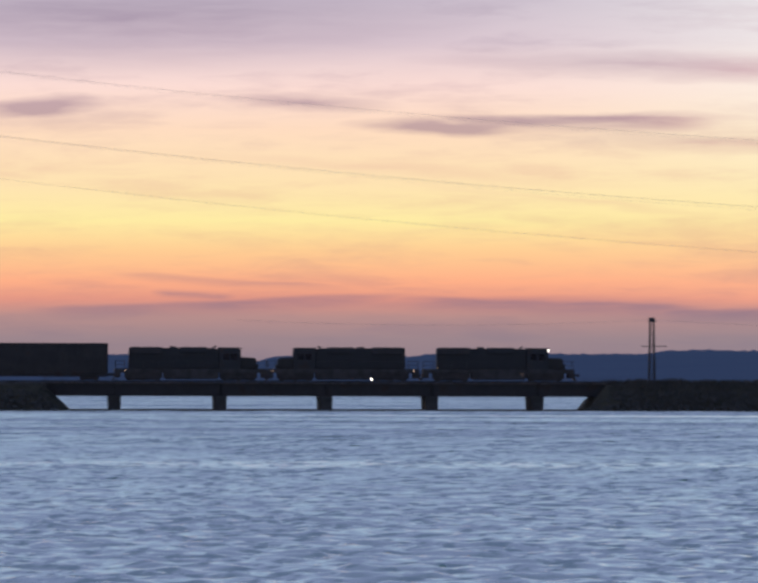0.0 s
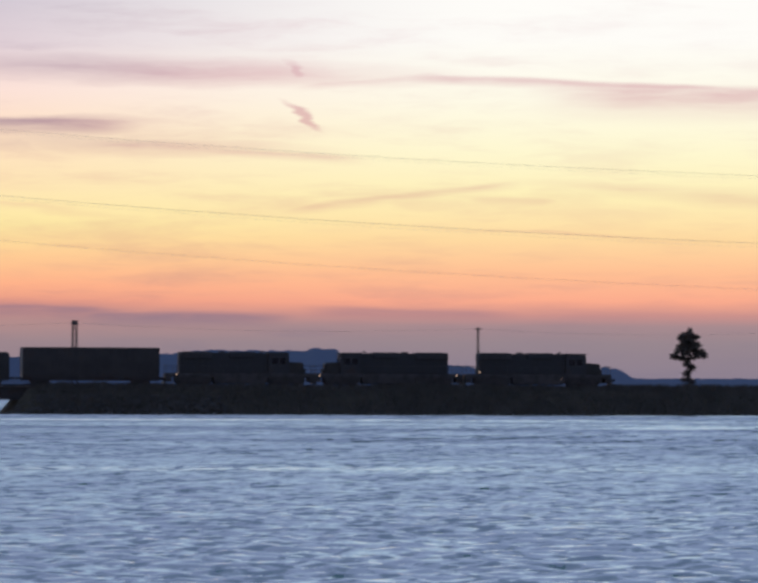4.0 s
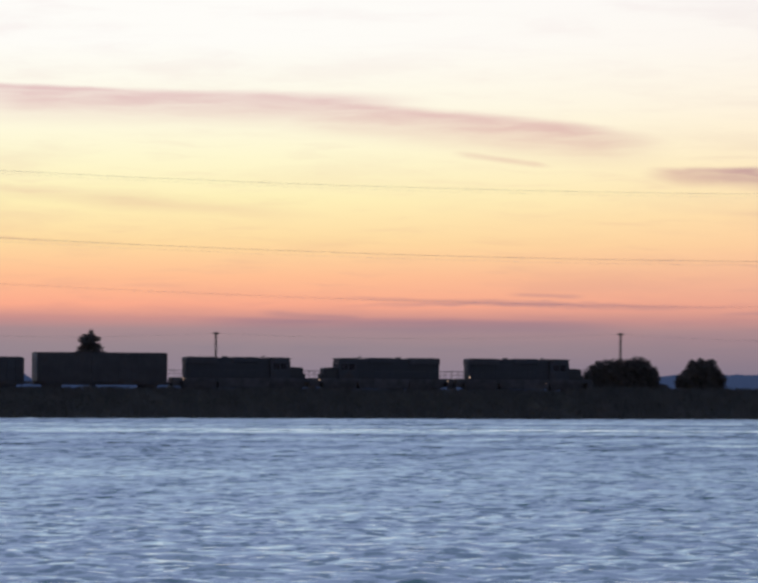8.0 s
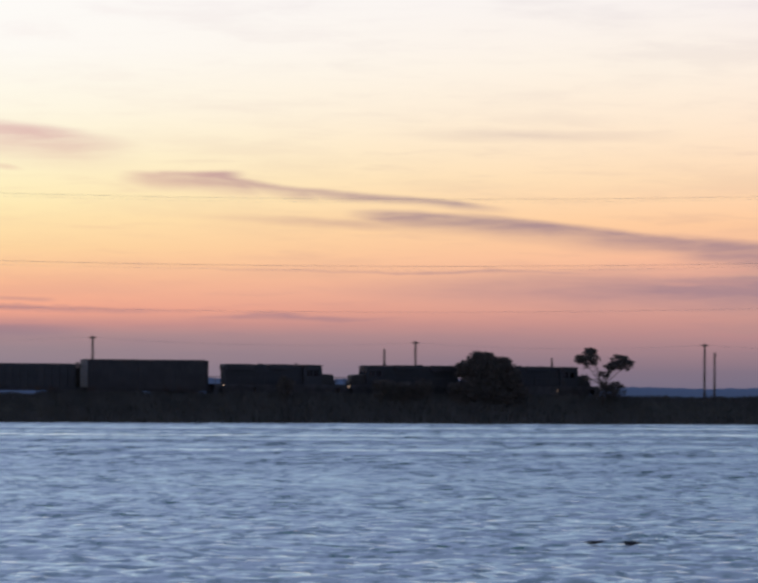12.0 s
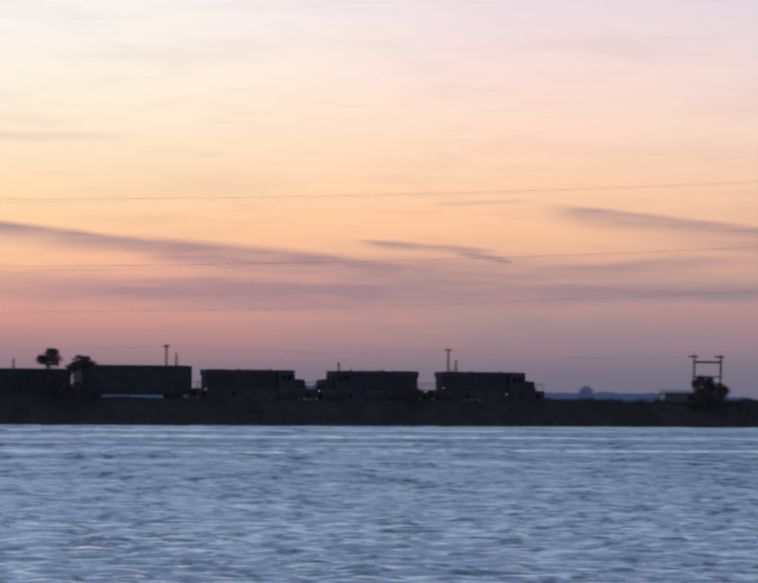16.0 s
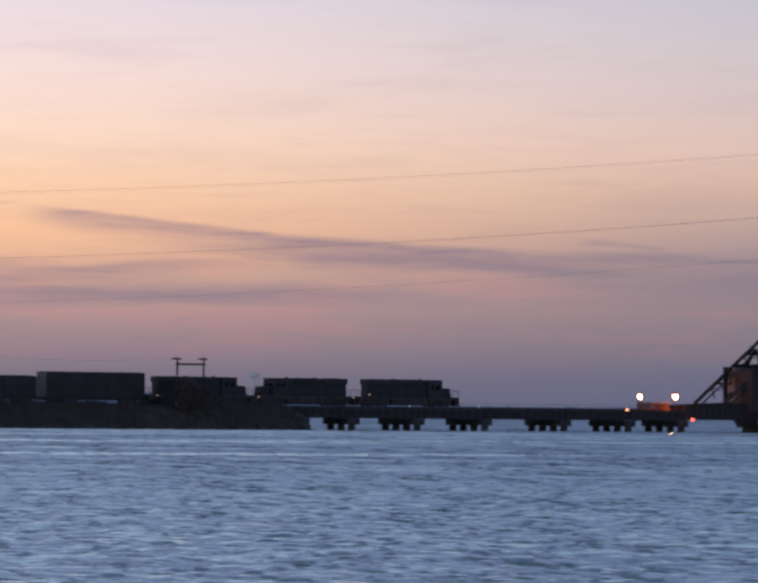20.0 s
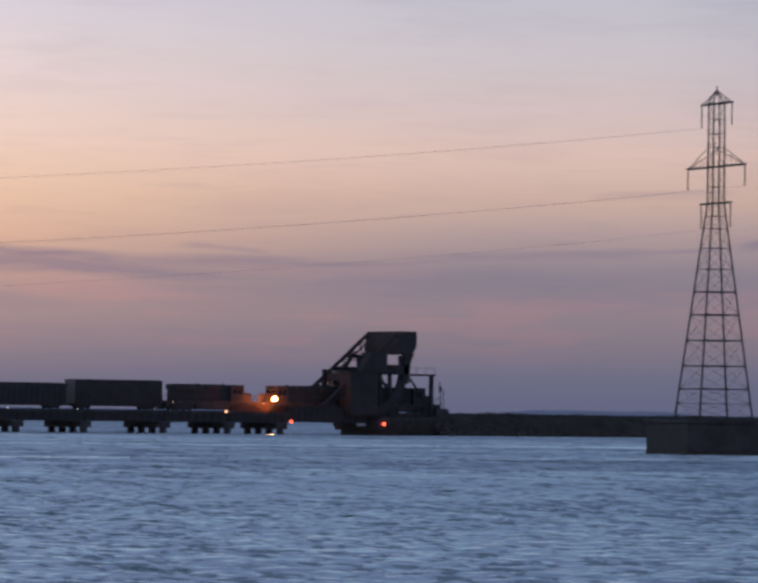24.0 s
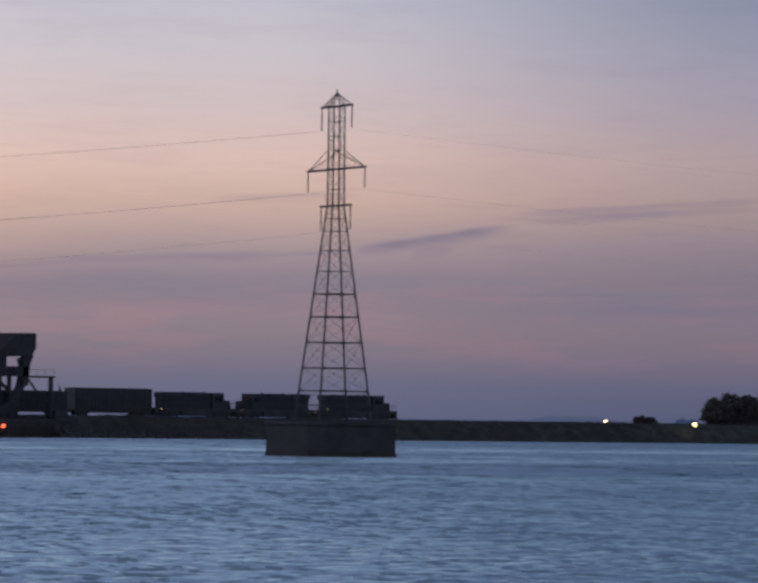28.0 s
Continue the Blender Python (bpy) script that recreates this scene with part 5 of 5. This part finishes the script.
    for s in (-1, 1):
        for y in (-1.45, 1.45):
            rails.rod((s * 10.6, y, 1.7), (s * 10.6, y, 2.8), 0.03, sides=5).rod((s * 10.6, y, 2.8), (s * 9.3, y, 2.8), 0.03, sides=5).rod((s * 9.3, y, 2.8), (s * 9.3, y, 1.7), 0.03, sides=5)
            rails.rod((s * 10.6, y, 2.25), (s * 9.3, y, 2.25), 0.025, sides=5)
        rails.rod((s * 10.65, -1.45, 2.75), (s * 10.65, 1.45, 2.75), 0.03, sides=5)
    for y in (-1.48, 1.48):
        rails.rod((-8.8, y, 2.75), (3.8, y, 2.75), 0.025, sides=5)
        for x in np.arange(-8.8, 3.9, 2.1):
            rails.rod((x, y, 1.7), (x, y, 2.75), 0.025, sides=5)
    part("handrail", rails, STEEL, t, "thin walkway handrails")
    slat = Form().box(-2.2, 2.2, -0.03, 0.03, -0.04, 0.04).mesh("louvre", STEEL)
    for y in (-1.47, 1.47):
        for k in range(6):
            part("louvre", slat, STEEL, t).location = (-6.35, y, 3.86 + 0.13 * k)
    tread = Form().box(-0.34, 0.34, -0.16, 0.16, -0.02, 0.02).mesh("step_tread", STEEL)
    for x in (-10.25, 10.25):
        for y in (-1.36, 1.36):
            for z in (0.55, 0.85, 1.15):
                part("step_tread", tread, STEEL, t).location = (x, y + math.copysign(0.12, y), z)
    for y in (-1.18, 1.18):
        part("air_reservoir", Form().rod((-3.7, y, 1.12), (3.7, y, 1.12), 0.17, sides=10), STEEL, t)
    for s in (-1, 1):
        part("pilot_plough", Form().slab([(s * 10.76, 0.14), (s * 11.1, 0.14), (s * 10.76, 0.7)][::s], -1.35, 1.35), STEEL, t, "low angled pilot plate")
    part("number_board", Form().box(7.0, 7.06, -0.5, 0.5, 4.1, 4.3), GLASS, t)
    part("bell", Form().rod((-2.0, 0.75, 4.62), (-2.0, 0.75, 4.8), 0.16, 0.08, 10), STEEL, t)
    part("sand_box", Form().box(9.16, 9.5, -0.75, 0.75, 1.72, 2.35), NOSE_PAINT, t, bevel=0.04)
    for y in (-1.6, 1.6):
        part("mirror", Form().box(6.3, 6.36, y - 0.08, y + 0.08, 3.3, 3.65), STEEL, t)
    part("horn", Form().rod((3.0, 0.3, 4.7), (3.6, 0.3, 4.86), 0.06, 0.12), STEEL, t)
    for s in (-1, 1):
        k = part("truck", Form().box(s * 6.7 - 2.6, s * 6.7 + 2.6, -1.12, -0.95, 0.36, 1.2).box(s * 6.7 - 2.6, s * 6.7 + 2.6, 0.95, 1.12, 0.36, 1.2).box(s * 6.7 - 0.5, s * 6.7 + 0.5, -0.95, 0.95, 0.5, 1.25), STEEL, t, "three-axle truck")
        part("brake_rigging", Form().box(s * 6.7 - 2.4, s * 6.7 + 2.4, -0.6, -0.5, 0.12, 0.5).box(s * 6.7 - 2.4, s * 6.7 + 2.4, 0.5, 0.6, 0.12, 0.5), STEEL, k, "low brake rigging")
        for d in (-1.85, 0, 1.85):
            wheelset(k, s * 6.7 + d, 0.51)
        coupler(t, s * 10.7, s)
    return t


loco_lead = build_locomotive()
loco_lead["label"] = "leading dark diesel locomotive with a lit headlight"
loco_second = copy_thing(loco_lead, pose(0, 0, 0))
loco_second["label"] = "dark diesel locomotive running backwards in the middle"
loco_third = copy_thing(loco_lead, pose(0, 0, 0))
loco_third["label"] = "dark diesel locomotive coupled before the boxcar"
for engine, spots in ((loco_lead, ((-8.7, 1.95, 0.08), (3.35, 1.0, 0.05))), (loco_second, ((-9.9, 1.45, 0.08), (10.0, 1.42, 0.08))), (loco_third, ((-9.25, 1.5, 0.07),))):
    for x, z, r in spots:
        y = -1.55 if engine != loco_second else 1.55
        part("platform_lamp", Form().ball((x, y, z), r, 5, 8), LAMP_ORANGE, engine, "small glowing step lamp", smooth=True)
part("headlight", Form().ball((7.1, 0, 4.34), 0.17, 6, 10), LAMP_HEAD, loco_lead, "lit twin headlight", smooth=True)


def freight_truck(parent, x):
    k = part("truck", Form().box(x - 1.3, x + 1.3, -1.08, -0.92, 0.36, 0.9).box(x - 1.3, x + 1.3, 0.92, 1.08, 0.36, 0.9).box(x - 0.35, x + 0.35, -1.0, 1.0, 0.4, 0.95), STEEL, parent, "two-axle freight truck")
    part("brake_rigging", Form().box(x - 1.15, x + 1.15, -0.55, -0.47, 0.12, 0.45).box(x - 1.15, x + 1.15, 0.47, 0.55, 0.12, 0.45), STEEL, k, "low brake rigging")
    for d in (-0.9, 0.9):
        wheelset(k, x + d, 0.42)


def build_boxcar():
    t = thing("boxcar", "tall dark brown boxcar with a pale end", "railway wagon", group="freight wagons")
    part("body", Form().box(-9.7, 9.7, -1.5, 1.5, 0.98, 5.12), BOXCAR_PAINT, t, "long ribbed wagon body", bevel=0.04)
    rib = Form().box(-0.06, 0.06, -0.05, 0.05, 1.05, 5.05).mesh("side_post", BOXCAR_PAINT)
    for x in np.arange(-9.5, 9.6, 1.0):
        if abs(x) > 1.7:
            for y in (-1.48, 1.48):
                part("side_post", rib, BOXCAR_PAINT, t).location = (x, y, 0)
    for y in (-1.56, 1.56):
        part("door", Form().box(-1.6, 1.6, y - 0.05, y + 0.05, 1.1, 4.95), BOXCAR_PAINT, t, "sliding plug door")
    part("roof", Form().slab([(-9.78, 5.12), (9.78, 5.12), (9.78, 5.2), (-9.78, 5.2)], -1.56, 1.56).slab([(-9.7, 5.2), (9.7, 5.2), (9.7, 5.28), (-9.7, 5.28)], -0.6, 0.6), GALV, t, "galvanised sheet roof")
    for s in (-1, 1):
        end = part("end_panel", Form().box(s * 9.73 - 0.03, s * 9.73 + 0.03, -1.48, 1.48, 1.05, 5.1), PALE if s < 0 else BOXCAR_PAINT, t, "pale corrugated end" if s < 0 else "dark corrugated end")
        for z in np.arange(1.4, 5.0, 0.5):
            part("end_rib", Form().rod((s * 9.77, -1.45, z), (s * 9.77, 1.45, z), 0.07, sides=6), PALE if s < 0 else BOXCAR_PAINT, end)
        freight_truck(t, s * 7.2)
        coupler(t, s * 9.75, s)
    for s in (-1, 1):
        for y in (-1.58, 1.58):
            ladder = Form()
            for x in (s * 9.1, s * 9.55):
                ladder.rod((x, y, 0.7), (x, y, 5.1), 0.02, sides=4)
            for z in np.arange(0.8, 5.1, 0.42):
                ladder.rod((s * 9.1, y, z), (s * 9.55, y, z), 0.014, sides=4)
            part("ladder", ladder, STEEL, t)
    for z in (1.06, 5.0):
        for y in (-1.62, 1.62):
            part("door_track", Form().box(-1.8, 4.8, y - 0.03, y + 0.03, z - 0.04, z + 0.04), STEEL, t)
    part("brake_wheel", Form().rod((-9.86, 0.7, 4.2), (-9.9, 0.7, 4.2), 0.28, sides=14), STEEL, t)
    part("sill", Form().box(-9.7, 9.7, -0.4, 0.4, 0.7, 1.1), STEEL, t, "centre sill")
    for y in (-1.42, 1.42):
        part("side_sill", Form().box(-9.7, 9.7, y - 0.05, y + 0.05, 0.56, 1.05), BOXCAR_PAINT, t, "deep side sill")
    return t


def build_hopper():
    t = thing("hopper_wagon", "dark covered freight wagon behind the boxcar", "railway wagon", group="freight wagons")
    part("body", Form().slab([(-8.9, 1.0), (8.9, 1.0), (8.9, 4.3), (8.6, 4.5), (-8.6, 4.5), (-8.9, 4.3)], -1.5, 1.5), CAR_GREY, t, "long plain wagon body", bevel=0.05)
    rib = Form().box(-0.05, 0.05, -0.05, 0.05, 1.05, 4.25).mesh("side_post", CAR_GREY)
    for x in np.arange(-8.6, 8.7, 1.25):
        for y in (-1.54, 1.54):
            part("side_post", rib, CAR_GREY, t).location = (x, y, 0)
    part("running_board", Form().box(-8.6, 8.6, -0.4, 0.4, 4.5, 4.58), GALV, t, "roof walkway")
    for x in (-6, -2, 2, 6):
        part("hatch", Form().rod((x, 0.8, 4.48), (x, 0.8, 4.58), 0.4, sides=12), CAR_GREY, t)
    for s in (-1, 1):
        freight_truck(t, s * 6.6)
        coupler(t, s * 8.9, s)
    for s in (-1, 1):
        for y in (-1.57, 1.57):
            ladder = Form()
            for x in (s * 8.3, s * 8.72):
                ladder.rod((x, y, 0.75), (x, y, 4.4), 0.02, sides=4)
            for z in np.arange(0.85, 4.4, 0.42):
                ladder.rod((s * 8.3, y, z), (s * 8.72, y, z), 0.014, sides=4)
            part("ladder", ladder, STEEL, t)
    for x in (-3.4, 0, 3.4):
        part("discharge_chute", Form().slab([(x - 1.3, 0.98), (x + 1.3, 0.98), (x + 0.45, 0.6), (x - 0.45, 0.6)], -1.1, 1.1), CAR_GREY, t)
    part("sill", Form().box(-8.9, 8.9, -0.5, 0.5, 0.7, 1.02), STEEL, t, "centre sill")
    for y in (-1.42, 1.42):
        part("side_sill", Form().box(-8.9, 8.9, y - 0.05, y + 0.05, 0.54, 1.05), CAR_GREY, t, "deep side sill")
    return t


boxcar = build_boxcar()
hopper = build_hopper()
hopper_next = copy_thing(hopper, pose(0, 0, 0))


# ---- two birds skimming the water ----
def build_bird(label):
    t = thing("water_bird", label, "bird", group="low flying birds")
    body = Form().ball((0, 0, 0), 0.18, 8, 10)
    body.v = [(x * 1.0, y * 0.36, z * 0.3) for x, y, z in body.v]
    part("body", body, FEATHER, t, smooth=True)
    head = Form().rod((0.14, 0, 0.01), (0.25, 0, 0.03), 0.038, 0.026, 8).ball((0.26, 0, 0.035), 0.036, 6, 8).rod((0.28, 0, 0.033), (0.33, 0, 0.028), 0.014, 0.005, 6)
    part("head", head, FEATHER, t, "outstretched neck, head and bill")
    part("tail", Form().slab([(-0.14, 0.01), (-0.26, 0.0), (-0.26, 0.012), (-0.14, 0.03)], -0.04, 0.04), FEATHER, t)
    wings = []
    for s in (-1, 1):
        f = Form()
        for c0, c1, z in ((0, 1, 0.0), (1, 2, 0.0)):
            chord = ((0.12, -0.12), (0.1, -0.11), (-0.04, -0.09))
            w0, w1 = chord[c0], chord[c1]
            y0, y1 = s * 0.19 * c0, s * 0.19 * c1
            f.face((w0[0], y0, 0.015), (w0[1], y0, 0.0), (w1[1], y1, 0.0), (w1[0], y1, 0.012)).face((w0[0], y0, -0.015), (w1[0], y1, -0.012), (w1[1], y1, -0.004), (w0[1], y0, -0.004))
        g = part("wing", f, FEATHER, t, "dark pointed wing")
        g.location = (0.02, s * 0.04, 0.03)
        wings.append((g, s))
    return t, wings


birds = [build_bird("dark water bird skimming low over the river"), build_bird("second dark water bird flying ahead of the first")]


# ---- what moves: the train, the birds and the water ----
def motions():
    clock = range(0, 29, 4)
    for vehicle, x, turn in ((loco_lead, 67.85, 0), (loco_second, 45.85, 180), (loco_third, 24.4, 0), (boxcar, 2.95, 0), (hopper, -17.55, 0), (hopper_next, -36.8, 0)):
        walk(vehicle, [(t, pose(x + SPEED * t, TRACK_Y, RAIL_Z, 0, 0, turn)) for t in clock])
    # bearing, distance and height at two times; straight, level flight
    for (bird, wings), (t0, b0, d0, z0), (t1, b1, d1, z1), beat in ((birds[0], (10.0, 16.85, 140.2, 0.24), (11.5, 23.8, 135.7, 0.1), 0.0),
                                                                    (birds[1], (10.3, 19.53, 140.2, 0.25), (11.4, 24.05, 135.7, 0.1), 0.09)):
        p = Vector((d0 * math.sin(radians(b0)), d0 * math.cos(radians(b0)), 0))
        v = (Vector((d1 * math.sin(radians(b1)), d1 * math.cos(radians(b1)), 0)) - p) / (t1 - t0)
        heading = math.degrees(math.atan2(v.y, v.x))
        rows = []
        for t in range(29):
            q = p + v * (t - t0)
            q.z = z0 + (z1 - z0) * min(max((t - t0) / (t1 - t0), 0), 1)
            rows.append((t, pose(*q, 0, 0, heading)))
        walk(bird, rows)
        for wing, s in wings:
            flaps = [(0.0, 6.0)] + [(9.0 + beat + 0.15 * k, 15.0 if k % 2 else -8.0) for k in range(28)] + [(28.0, 6.0)]
            walk(wing, [(t, pose(0.02, s * 0.04, 0.03, s * up_deg, 0, 0)) for t, up_deg in flaps])
    walk(water, [(t, pose(-0.3 * t, -0.55 * t, 0)) for t in clock])


motions()
